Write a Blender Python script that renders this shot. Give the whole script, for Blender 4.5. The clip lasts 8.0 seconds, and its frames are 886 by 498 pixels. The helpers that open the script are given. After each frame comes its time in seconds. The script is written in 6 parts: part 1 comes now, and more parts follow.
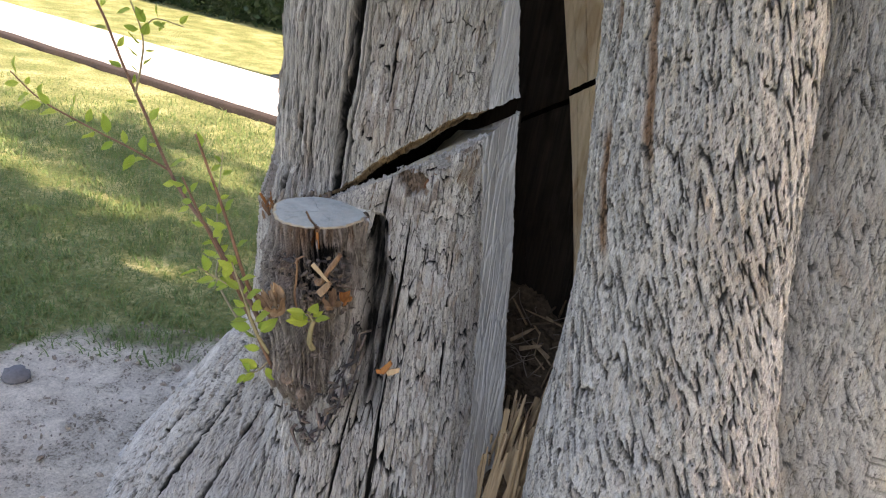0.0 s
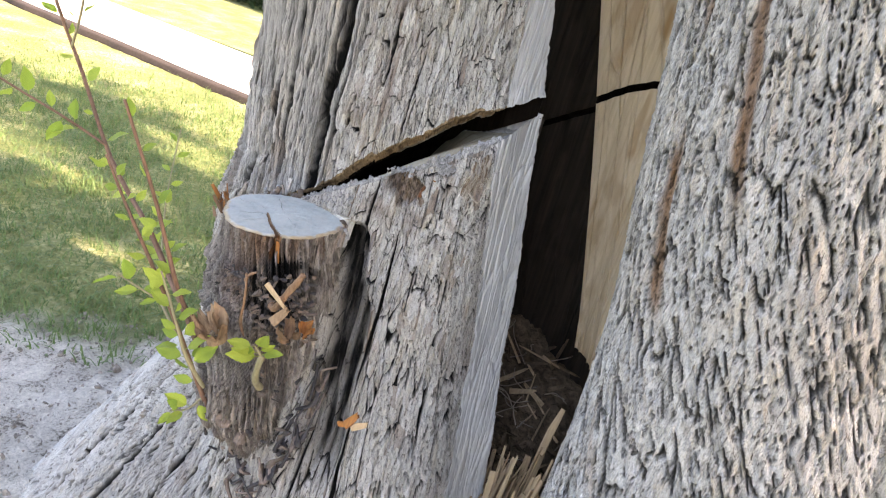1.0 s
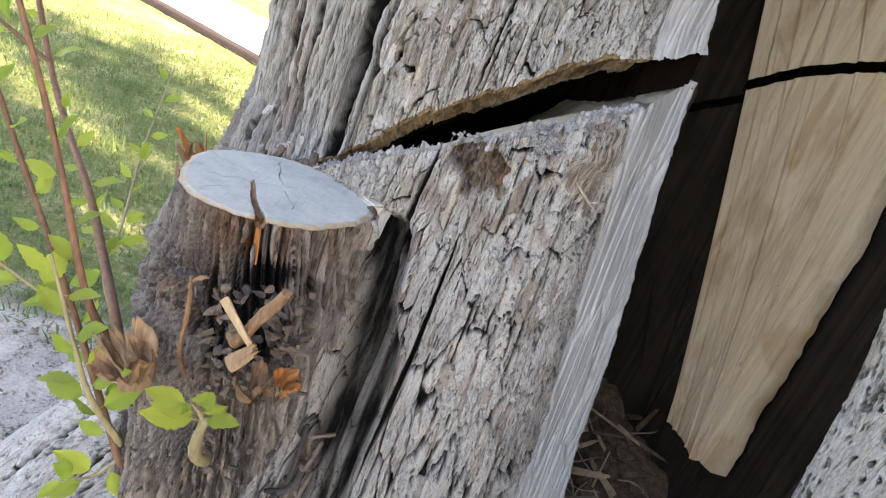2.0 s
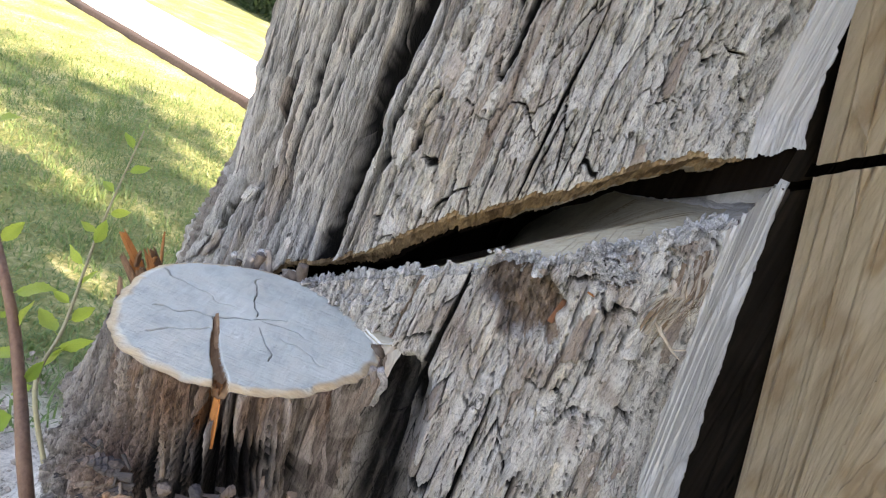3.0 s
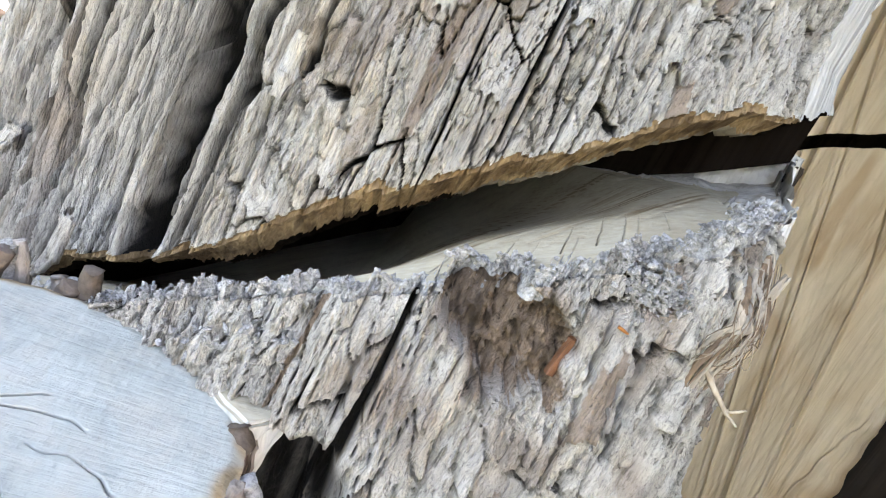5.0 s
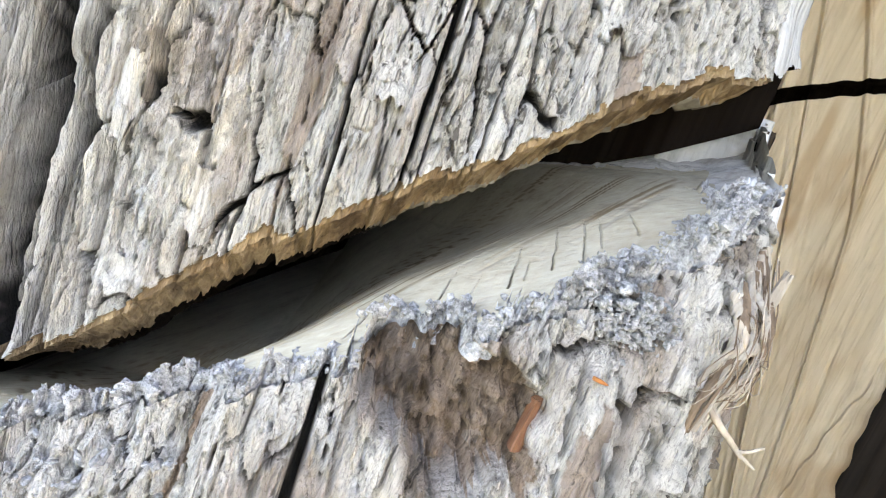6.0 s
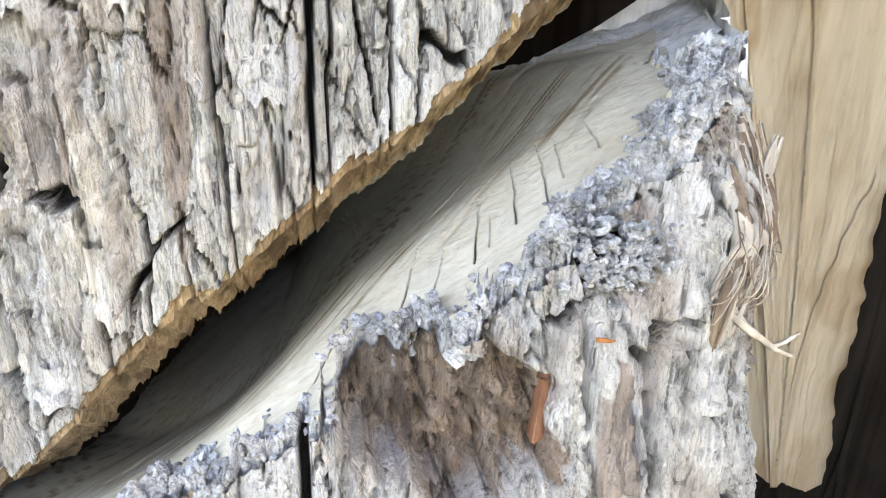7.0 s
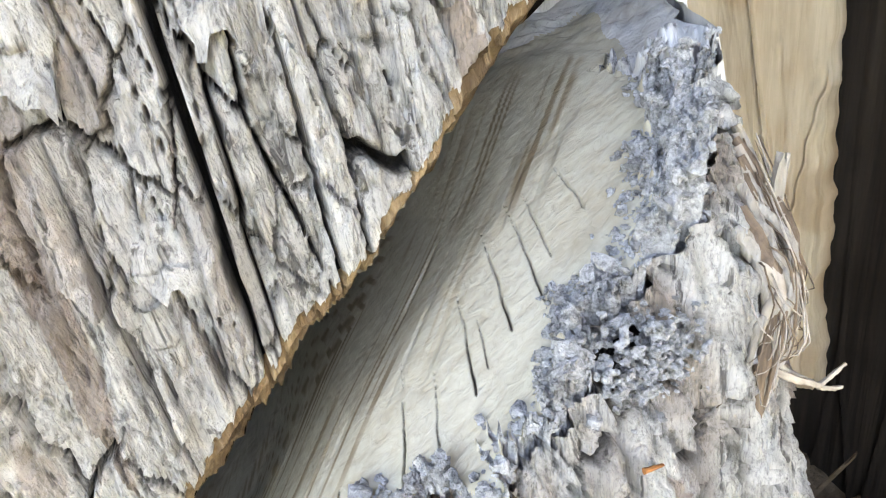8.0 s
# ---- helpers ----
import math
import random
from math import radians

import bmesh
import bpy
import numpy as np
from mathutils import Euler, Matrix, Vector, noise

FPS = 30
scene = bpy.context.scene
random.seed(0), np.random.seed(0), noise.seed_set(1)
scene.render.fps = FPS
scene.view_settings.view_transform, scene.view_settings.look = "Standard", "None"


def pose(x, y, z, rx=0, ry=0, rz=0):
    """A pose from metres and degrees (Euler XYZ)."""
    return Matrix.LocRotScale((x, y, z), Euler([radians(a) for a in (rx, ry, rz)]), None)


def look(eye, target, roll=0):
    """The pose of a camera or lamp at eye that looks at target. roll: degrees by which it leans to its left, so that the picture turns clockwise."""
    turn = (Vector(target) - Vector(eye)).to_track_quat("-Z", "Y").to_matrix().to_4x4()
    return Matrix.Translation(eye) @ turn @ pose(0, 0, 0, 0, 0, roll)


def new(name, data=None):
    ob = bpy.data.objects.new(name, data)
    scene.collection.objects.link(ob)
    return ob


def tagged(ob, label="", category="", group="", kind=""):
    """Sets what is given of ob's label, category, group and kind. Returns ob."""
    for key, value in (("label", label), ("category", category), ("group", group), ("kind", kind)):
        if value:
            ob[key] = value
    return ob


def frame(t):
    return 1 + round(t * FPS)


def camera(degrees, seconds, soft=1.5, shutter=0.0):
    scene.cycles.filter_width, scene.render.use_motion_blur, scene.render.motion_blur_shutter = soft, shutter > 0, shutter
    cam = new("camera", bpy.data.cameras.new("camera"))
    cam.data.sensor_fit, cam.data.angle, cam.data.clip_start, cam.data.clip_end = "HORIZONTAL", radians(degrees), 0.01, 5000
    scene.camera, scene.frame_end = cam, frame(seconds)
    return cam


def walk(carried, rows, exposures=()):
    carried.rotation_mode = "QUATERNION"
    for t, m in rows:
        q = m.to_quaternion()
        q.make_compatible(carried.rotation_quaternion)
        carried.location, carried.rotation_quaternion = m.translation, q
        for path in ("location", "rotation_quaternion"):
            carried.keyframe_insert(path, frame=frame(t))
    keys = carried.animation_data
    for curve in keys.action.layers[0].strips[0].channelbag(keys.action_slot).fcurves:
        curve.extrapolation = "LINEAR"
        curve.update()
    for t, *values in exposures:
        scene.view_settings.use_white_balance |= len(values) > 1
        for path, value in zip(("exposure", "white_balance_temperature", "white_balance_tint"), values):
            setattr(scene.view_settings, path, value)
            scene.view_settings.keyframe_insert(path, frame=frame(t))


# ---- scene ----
cam = camera(70.0, 8.0, soft=1.15)
PATH = [
    (0, (0.029, 0.046, 1.173), (0.102, 1.882, 0.384), 9.4),
    (0.5, (0.053, 0.096, 1.124), (0.162, 1.876, 0.218), 11.4),
    (1, (0.015, 0.22, 1.123), (0.149, 2.062, 0.356), 15.3),
    (1.2, (-0.003, 0.277, 1.096), (0.169, 2.109, 0.313), 16.5),
    (2.3, (-0.005, 0.525, 1.009), (-0.009, 2.379, 0.258), 21.9),
    (2.5, (-0.014, 0.554, 1.009), (-0.016, 2.421, 0.293), 21.6),
    (3, (-0.044, 0.593, 1.014), (-0.033, 2.488, 0.372), 21.9),
    (3.5, (-0.067, 0.648, 1.004), (0.129, 2.527, 0.347), 25.8),
    (4, (-0.082, 0.685, 0.994), (0.261, 2.553, 0.368), 27.5),
    (4.2, (-0.077, 0.7, 0.972), (0.354, 2.579, 0.442), 27.8),
    (5.3, (-0.068, 0.74, 0.957), (0.444, 2.603, 0.441), 27.2),
    (5.5, (-0.065, 0.744, 0.945), (0.415, 2.623, 0.455), 27.8),
    (6, (-0.049, 0.78, 0.969), (0.552, 2.625, 0.485), 19.8),
    (6.5, (-0.038, 0.787, 0.977), (0.634, 2.596, 0.451), 13.6),
    (7, (-0.034, 0.804, 0.982), (0.61, 2.541, 0.228), 1.4),
    (7.5, (-0.025, 0.834, 0.991), (0.752, 2.477, 0.156), -5.9),
    (8, (-0.02, 0.839, 1.006), (0.689, 2.462, 0.078), -11.0),
]
EXPOSURES = [(0.0, 2.25, 8150, 25), (0.5, 2.8, 8150, 25), (1.0, 3.05, 8150, 25), (2.5, 3.08, 8150, 25), (3.4, 2.98, 8300, 24), (4.0, 3.26, 8500, 24), (5.5, 3.85, 8500, 21), (6.5, 4.1, 8300, 23), (8.0, 4.0, 8450, 21.5)]
walk(cam, [(t, look(eye, target, roll)) for t, eye, target, roll in PATH], EXPOSURES)

# ---- world and sun ----
SUN_DIR = Vector((0.90, -0.44, 0.62)).normalized()   # from the place towards the sun
world = bpy.data.worlds.new("sky")
scene.world = world
world.use_nodes = True
wn = world.node_tree
sky = wn.nodes.new("ShaderNodeTexSky")
sky.sky_type = 'NISHITA'
sky.sun_disc = False
sky.sun_elevation = math.asin(SUN_DIR.z)
sky.sun_rotation = math.atan2(SUN_DIR.x, SUN_DIR.y)
wn.links.new(sky.outputs[0], wn.nodes["Background"].inputs[0])
wn.nodes["Background"].inputs[1].default_value = 0.15
sun_data = bpy.data.lights.new("sun", 'SUN')
sun_data.energy, sun_data.angle, sun_data.color = 5.0, radians(0.5), (1.0, 0.93, 0.82)
sun = new("sun", sun_data)
sun.matrix_world = look(SUN_DIR * 30, (0, 0, 0))

# ---- noise on arrays ----


def hash2(ix, iy, seed):
    h = (ix.astype(np.int64) * 374761393 + iy.astype(np.int64) * 668265263 + seed * 974634777) & 0xFFFFFFFF
    h = ((h ^ (h >> 13)) * 1274126177) & 0xFFFFFFFF
    h = ((h ^ (h >> 16)) * 2246822519) & 0xFFFFFFFF
    return ((h ^ (h >> 15)) & 0xFFFFFF) / float(0xFFFFFF)


def vnoise(x, y, seed=0):
    """Smooth noise in -1..1."""
    ix, iy = np.floor(x), np.floor(y)
    fx, fy = x - ix, y - iy
    fx, fy = fx * fx * fx * (fx * (fx * 6 - 15) + 10), fy * fy * fy * (fy * (fy * 6 - 15) + 10)
    a, b = hash2(ix, iy, seed), hash2(ix + 1, iy, seed)
    c, d = hash2(ix, iy + 1, seed), hash2(ix + 1, iy + 1, seed)
    return 2 * ((a + (b - a) * fx) * (1 - fy) + (c + (d - c) * fx) * fy) - 1


def fbm(x, y, octaves=4, seed=0, gain=0.5):
    total, amp, norm = 0.0, 1.0, 0.0
    for i in range(octaves):
        total = total + amp * vnoise(x * 2 ** i, y * 2 ** i, seed + i * 17)
        norm += amp
        amp *= gain
    return total / norm


def cells(x, y, seed=0, jitter=0.9):
    """Cell noise: distance to the border between two cells, a random number of the cell, offset in the cell."""
    ix, iy = np.floor(x), np.floor(y)
    f1 = np.full(x.shape, 9.0)
    f2 = np.full(x.shape, 9.0)
    ident, ox, oy = np.zeros(x.shape), np.zeros(x.shape), np.zeros(x.shape)
    for dx in (-1, 0, 1):
        for dy in (-1, 0, 1):
            cx, cy = ix + dx, iy + dy
            px = cx + 0.5 + jitter * (hash2(cx, cy, seed) - 0.5)
            py = cy + 0.5 + jitter * (hash2(cx, cy, seed + 5) - 0.5)
            d = np.hypot(x - px, y - py)
            nearer = d < f1
            f2 = np.where(nearer, f1, np.minimum(f2, d))
            ident = np.where(nearer, hash2(cx, cy, seed + 9), ident)
            ox, oy = np.where(nearer, x - px, ox), np.where(nearer, y - py, oy)
            f1 = np.where(nearer, d, f1)
    return f2 - f1, ident, ox, oy


def step(lo, hi, x):
    t = np.clip((x - lo) / (hi - lo), 0, 1)
    return t * t * (3 - 2 * t)


def table(x, rows):
    """Linear table of (x, value) rows."""
    xs, ys = zip(*sorted(rows))
    return np.interp(x, xs, ys)


def terrace(x, sharp=0.16):
    """Stairs with steep risers: the edges of peeling layers."""
    base = np.floor(x)
    return base + step(0.5 - sharp, 0.5 + sharp, x - base)


# ---- meshes ----


def normals_of(P):
    n = np.cross(np.gradient(P, axis=1), np.gradient(P, axis=0))
    return n / np.maximum(np.linalg.norm(n, axis=2, keepdims=True), 1e-12)


def grid_mesh(name, P, materials, index=None, attributes=None, flip=False, keep=None, smooth=True):
    """A sheet of quads over the grid P (rows, columns, 3)."""
    nv, nu = P.shape[:2]
    ids = np.arange(nv * nu).reshape(nv, nu)
    corners = [ids[:-1, :-1], ids[:-1, 1:], ids[1:, 1:], ids[1:, :-1]]
    if flip:
        corners.reverse()
    quads = np.stack(corners, axis=2).reshape(-1, 4)
    if keep is not None:
        quads = quads[keep.reshape(-1)]
        if index is not None:
            index = index.reshape(-1)[keep.reshape(-1)]
    me = bpy.data.meshes.new(name)
    me.vertices.add(nv * nu)
    me.vertices.foreach_set("co", P.reshape(-1).astype(np.float32))
    me.loops.add(quads.size)
    me.loops.foreach_set("vertex_index", quads.reshape(-1).astype(np.int32))
    me.polygons.add(len(quads))
    me.polygons.foreach_set("loop_start", np.arange(0, quads.size, 4, dtype=np.int32))
    me.polygons.foreach_set("use_smooth", np.full(len(quads), smooth))
    for m in materials:
        me.materials.append(m)
    if index is not None:
        me.polygons.foreach_set("material_index", index.reshape(-1).astype(np.int32))
    for key, values in (attributes or {}).items():
        me.attributes.new(key, 'FLOAT', 'POINT').data.foreach_set("value", np.broadcast_to(values, P.shape[:2]).reshape(-1).astype(np.float32))
    me.update(calc_edges=True)
    me.validate()
    return me


def holder(name, place, label, category, group="", kind=""):
    ob = new(name)
    ob.location = place
    return tagged(ob, label, category, group, kind)


def hang(ob, parent):
    """Parent a part that is already in world coordinates."""
    ob.parent = parent
    ob.matrix_parent_inverse = world_of(parent).inverted()
    return ob


def world_of(ob):
    if ob.parent is None:
        return ob.matrix_basis.copy()
    return world_of(ob.parent) @ ob.matrix_parent_inverse @ ob.matrix_basis


def place_mesh(name, me, parent=None, label="", m=None):
    ob = new(name, me)
    if m is not None:
        ob.matrix_basis = m
    if parent is not None:
        hang(ob, parent)
    if label:
        ob["label"] = label
    return ob


def part(name, bm, material, parent, label=""):
    """Links a bmesh as one mesh object under a thing or part."""
    me = bpy.data.meshes.new(name)
    for f in bm.faces:
        f.smooth = True
    bm.to_mesh(me)
    bm.free()
    me.materials.append(material)
    return place_mesh(name, me, parent, label)


def tube_grid(path, radii, sides=10, seed=0, rough=0.0):
    """The grid of a tube along a path, tapered by radii, with uneven sides."""
    path = np.array(path, float)
    tangent = np.gradient(path, axis=0)
    tangent /= np.linalg.norm(tangent, axis=1, keepdims=True)
    ref = np.array((0.31, 0.87, 0.38))
    a = np.cross(tangent, ref)
    a /= np.linalg.norm(a, axis=1, keepdims=True)
    b = np.cross(tangent, a)
    ang = np.linspace(0, 2 * np.pi, sides + 1)
    r = np.array(radii, float)[:, None] * np.ones(sides + 1)
    if rough:
        n = vnoise(np.arange(len(path))[:, None] * 0.7 + 0 * ang, np.cos(ang)[None] * 2 + 5 + seed, seed)
        r = r * (1 + rough * n)
    return path[:, None] + r[..., None] * (np.cos(ang)[None, :, None] * a[:, None] + np.sin(ang)[None, :, None] * b[:, None])


def smooth_path(points, n):
    """A smooth curve through a few points."""
    p = np.array(points, float)
    t = np.linspace(0, len(p) - 1, n)
    i = np.clip(np.floor(t).astype(int), 0, len(p) - 2)
    f = (t - i)[:, None]
    q = np.vstack([2 * p[0] - p[1], p, 2 * p[-1] - p[-2]])
    a, b, c, d = q[i], q[i + 1], q[i + 2], q[i + 3]
    return 0.5 * (2 * b + (c - a) * f + (2 * a - 5 * b + 4 * c - d) * f ** 2 + (3 * b - a - 3 * c + d) * f ** 3)


def tube_mesh(name, points, r0, r1, material, n=14, sides=8, seed=0, rough=0.1):
    path = smooth_path(points, n)
    radii = np.linspace(r0, r1, n)
    # a narrow bevel keeps the cut end flat
    t0, t1 = path[1] - path[0], path[-1] - path[-2]
    t0, t1 = t0 / np.linalg.norm(t0), t1 / np.linalg.norm(t1)
    ends = np.vstack([path[0] - t0 * 0.02 * r0, path[0] - t0 * 0.018 * r0, path, path[-1] + t1 * 0.018 * r1, path[-1] + t1 * 0.02 * r1])
    P = tube_grid(ends, np.concatenate([[r0 * 0.01, r0 * 0.97], radii, [r1 * 0.97, r1 * 0.01]]), sides, seed, rough)
    return grid_mesh(name, P, [material])


# ---- materials ----


class Nodes:
    """Short hand for building one material."""

    def __init__(self, name, rough=0.85, specular=0.25):
        self.mat = bpy.data.materials.new(name)
        self.mat.use_nodes = True
        self.tree = self.mat.node_tree
        self.bsdf = self.tree.nodes["Principled BSDF"]
        self.bsdf.inputs["Roughness"].default_value = rough
        self.bsdf.inputs["Specular IOR Level"].default_value = specular
        self.coords = self.tree.nodes.new("ShaderNodeTexCoord").outputs["Object"]

    def link(self, a, b):
        self.tree.links.new(a, b)

    def noise(self, scale, stretch=(1, 1, 1), detail=6.0, rough=0.6, distort=0.0, turn=0.0):
        m = self.tree.nodes.new("ShaderNodeMapping")
        m.inputs["Rotation"].default_value = (0, 0, radians(turn))
        m.inputs["Scale"].default_value = tuple(scale * s for s in stretch)
        self.link(self.coords, m.inputs["Vector"])
        n = self.tree.nodes.new("ShaderNodeTexNoise")
        n.inputs["Scale"].default_value = 1.0
        n.inputs["Detail"].default_value = detail
        n.inputs["Roughness"].default_value = rough
        n.inputs["Distortion"].default_value = distort
        self.link(m.outputs[0], n.inputs["Vector"])
        return n.outputs["Fac"]

    def cracks(self, scale, stretch, wobble):
        """Distance to the nearest border of a net of cracks."""
        m = self.tree.nodes.new("ShaderNodeMapping")
        m.inputs["Scale"].default_value = tuple(scale * s for s in stretch)
        w = self.tree.nodes.new("ShaderNodeTexNoise")
        w.inputs["Scale"].default_value = scale * 0.6
        w.inputs["Detail"].default_value = 4
        self.link(self.coords, w.inputs["Vector"])
        off = self.tree.nodes.new("ShaderNodeVectorMath")
        off.operation = 'MULTIPLY_ADD'
        off.inputs[1].default_value = (wobble, wobble, wobble)
        self.link(w.outputs["Color"], off.inputs[0])
        self.link(self.coords, off.inputs[2])
        self.link(off.outputs[0], m.inputs["Vector"])
        v = self.tree.nodes.new("ShaderNodeTexVoronoi")
        v.feature = 'DISTANCE_TO_EDGE'
        v.inputs["Scale"].default_value = 1.0
        self.link(m.outputs[0], v.inputs["Vector"])
        return v.outputs["Distance"]

    def attribute(self, name):
        n = self.tree.nodes.new("ShaderNodeAttribute")
        n.attribute_name = name
        return n.outputs["Fac"]

    def random(self):
        return self.tree.nodes.new("ShaderNodeObjectInfo").outputs["Random"]

    def ramp(self, fac, stops):
        n = self.tree.nodes.new("ShaderNodeValToRGB")
        while len(n.color_ramp.elements) < len(stops):
            n.color_ramp.elements.new(0.5)
        for e, (pos, col) in zip(n.color_ramp.elements, stops):
            e.position, e.color = pos, (*col, 1) if len(col) == 3 else col
        self.link(fac, n.inputs[0])
        return n.outputs[0]

    def mix(self, fac, a, b, blend='MIX'):
        n = self.tree.nodes.new("ShaderNodeMix")
        n.data_type, n.blend_type = 'RGBA', blend
        for socket, value in ((n.inputs[0], fac), (n.inputs[6], a), (n.inputs[7], b)):
            if isinstance(value, (int, float)):
                socket.default_value = value
            elif isinstance(value, tuple):
                socket.default_value = (*value, 1)
            else:
                self.link(value, socket)
        return n.outputs[2]

    def math(self, op, a, b=0.0):
        n = self.tree.nodes.new("ShaderNodeMath")
        n.operation = op
        for socket, value in ((n.inputs[0], a), (n.inputs[1], b)):
            if isinstance(value, (int, float)):
                socket.default_value = value
            else:
                self.link(value, socket)
        return n.outputs[0]

    def colour(self, out):
        self.link(out, self.bsdf.inputs["Base Color"])

    def bump(self, height, distance, strength=1.0):
        n = self.tree.nodes.new("ShaderNodeBump")
        n.inputs["Distance"].default_value = distance
        n.inputs["Strength"].default_value = strength
        self.link(height, n.inputs["Height"])
        self.link(n.outputs[0], self.bsdf.inputs["Normal"])


def bark_material(name, pale, mid, dark, warm, grain=1.0, fissure_shade=1.0):
    """Weathered bark: fibrous grey with pinkish and brown inner layers where flakes have come off."""
    k = Nodes(name, 0.9, 0.15)
    fibre = k.noise(430 * grain, (1, 1, 0.08), 9, 0.7, 0.6)
    fine = k.noise(1100 * grain, (1, 1, 0.45), 5, 0.75)
    blotch = k.noise(26, (1, 1, 0.4), 5, 0.6, 0.4)
    tan = k.noise(55, (1, 1, 0.3), 4, 0.6, 0.4)
    chips = k.cracks(210 * grain, (1, 1, 0.19), 0.0022)
    small = k.cracks(520 * grain, (1, 1, 0.35), 0.001)
    thread = k.noise(1250 * grain, (1, 1, 0.055), 5, 0.7, 0.35)
    streak = k.ramp(k.noise(300 * grain, (1, 1, 0.05), 4, 0.65, 0.5), [(0.34, (1, 1, 1)), (0.42, (0, 0, 0))])
    plate = k.attribute("plate")
    base = k.ramp(k.math('ADD', k.math('MULTIPLY', fibre, 0.62), k.math('MULTIPLY', plate, 0.38)), [(0.30, dark), (0.42, mid), (0.57, pale), (1.0, tuple(min(1, c * 1.15) for c in pale))])
    base = k.mix(k.ramp(blotch, [(0.52, (0, 0, 0)), (0.72, (0.5, 0.5, 0.5))]), base, tuple(c * f for c, f in zip(mid, (0.95, 0.97, 1.02))))
    base = k.mix(k.ramp(tan, [(0.54, (0, 0, 0)), (0.70, (0.55, 0.55, 0.55))]), base, tuple(c * f for c, f in zip(pale, (0.95, 0.83, 0.68))))
    base = k.mix(k.attribute("warm"), base, k.mix(fibre, tuple(c * 0.45 for c in warm), warm))
    gate = k.ramp(k.noise(60 * grain, (1, 1, 0.5), 3), [(0.40, (0, 0, 0)), (0.52, (1, 1, 1))])
    line = k.math('MULTIPLY', k.ramp(chips, [(0.015, (1, 1, 1)), (0.05, (0, 0, 0))]), gate)
    base = k.mix(k.math('MULTIPLY', line, 0.16), base, tuple(c * 0.35 for c in dark))
    base = k.mix(k.math('MULTIPLY', streak, 0.75), base, tuple(c * 0.4 for c in dark))
    base = k.mix(k.ramp(thread, [(0.36, (0.42, 0.42, 0.42)), (0.48, (0, 0, 0))]), base, dark)
    base = k.mix(k.ramp(fine, [(0.31, (0.6, 0.6, 0.6)), (0.46, (0, 0, 0))]), base, dark)
    # shade of the splits put into the colour, near black
    base = k.mix(k.math('MULTIPLY', k.attribute("split"), fissure_shade), base, k.mix(fibre, tuple(c * 0.03 for c in dark), tuple(c * 0.16 for c in dark)))
    k.colour(base)
    shape = k.math('ADD', k.math('MULTIPLY', fibre, 0.55), k.math('MULTIPLY', fine, 0.65))
    shape = k.math('ADD', shape, k.math('MULTIPLY', k.ramp(chips, [(0.0, (0, 0, 0)), (0.12, (0.25, 0.25, 0.25))]), gate))
    shape = k.math('ADD', shape, k.ramp(small, [(0.0, (0, 0, 0)), (0.15, (0.10, 0.10, 0.10))]))
    shape = k.math('ADD', shape, k.math('MULTIPLY', thread, 0.45))
    shape = k.math('SUBTRACT', shape, k.math('MULTIPLY', streak, 0.30))
    k.bump(shape, 0.0048 / grain)
    return k.mat


def wood_material(name, pale, mid, dark, stretch=(1, 1, 0.05), scale=260, bump=0.0012, turn=0.0):
    """Split or sawn wood with grain along one way."""
    k = Nodes(name, 0.8, 0.2)
    grain = k.noise(scale, stretch, 8, 0.6, 0.5, turn)
    broad = k.noise(scale * 0.12, stretch, 4, 0.6, 0.8, turn)
    spots = k.noise(60, (1, 1, 0.4), 4, 0.6)
    base = k.ramp(k.math('ADD', k.math('MULTIPLY', grain, 0.5), k.math('MULTIPLY', broad, 0.5)), [(0.25, dark), (0.45, mid), (0.66, pale)])
    base = k.mix(k.ramp(spots, [(0.60, (0, 0, 0)), (0.78, (0.6, 0.6, 0.6))]), base, tuple(c * 0.7 for c in mid))
    base = k.mix(k.attribute("warm"), base, tuple(c * f for c, f in zip(dark, (1.0, 0.8, 0.55))))
    base = k.mix(k.attribute("crack"), base, tuple(c * 0.2 for c in dark))
    k.colour(base)
    k.bump(grain, bump)
    return k.mat


def plain_material(name, pale, dark, scale=200, stretch=(1, 1, 1), rough=0.8, bump=0.001, vary=0.0, detail=6):
    k = Nodes(name, rough, 0.25)
    n = k.noise(scale, stretch, detail, 0.6)
    big = k.noise(scale * 0.13, stretch, 4, 0.6)
    base = k.ramp(k.math('ADD', k.math('MULTIPLY', n, 0.6), k.math('MULTIPLY', big, 0.4)), [(0.3, dark), (0.68, pale)])
    if vary:
        base = k.mix(k.math('MULTIPLY', k.random(), vary), base, tuple(c * 0.45 for c in dark))
    k.colour(base)
    k.bump(n, bump)
    return k.mat


M_LITTER = plain_material("brown_rotted_litter", (0.24, 0.17, 0.11), (0.05, 0.035, 0.024), 120, rough=0.95, bump=0.006)
# inside of the saw cut: its shade painted as near-black wood
M_KERF = wood_material("kerf_shade_black", (0.014, 0.011, 0.009), (0.008, 0.006, 0.005), (0.004, 0.003, 0.003))
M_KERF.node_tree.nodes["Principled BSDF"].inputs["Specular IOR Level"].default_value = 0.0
# dimmer copy of the grey wood, its shade in the colour
M_RIM = wood_material("shaded_rim_wood", (0.36, 0.33, 0.29), (0.22, 0.19, 0.16), (0.06, 0.045, 0.035), (1, 0.3, 1), 300)
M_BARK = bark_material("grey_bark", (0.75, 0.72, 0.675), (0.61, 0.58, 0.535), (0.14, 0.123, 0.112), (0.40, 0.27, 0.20))
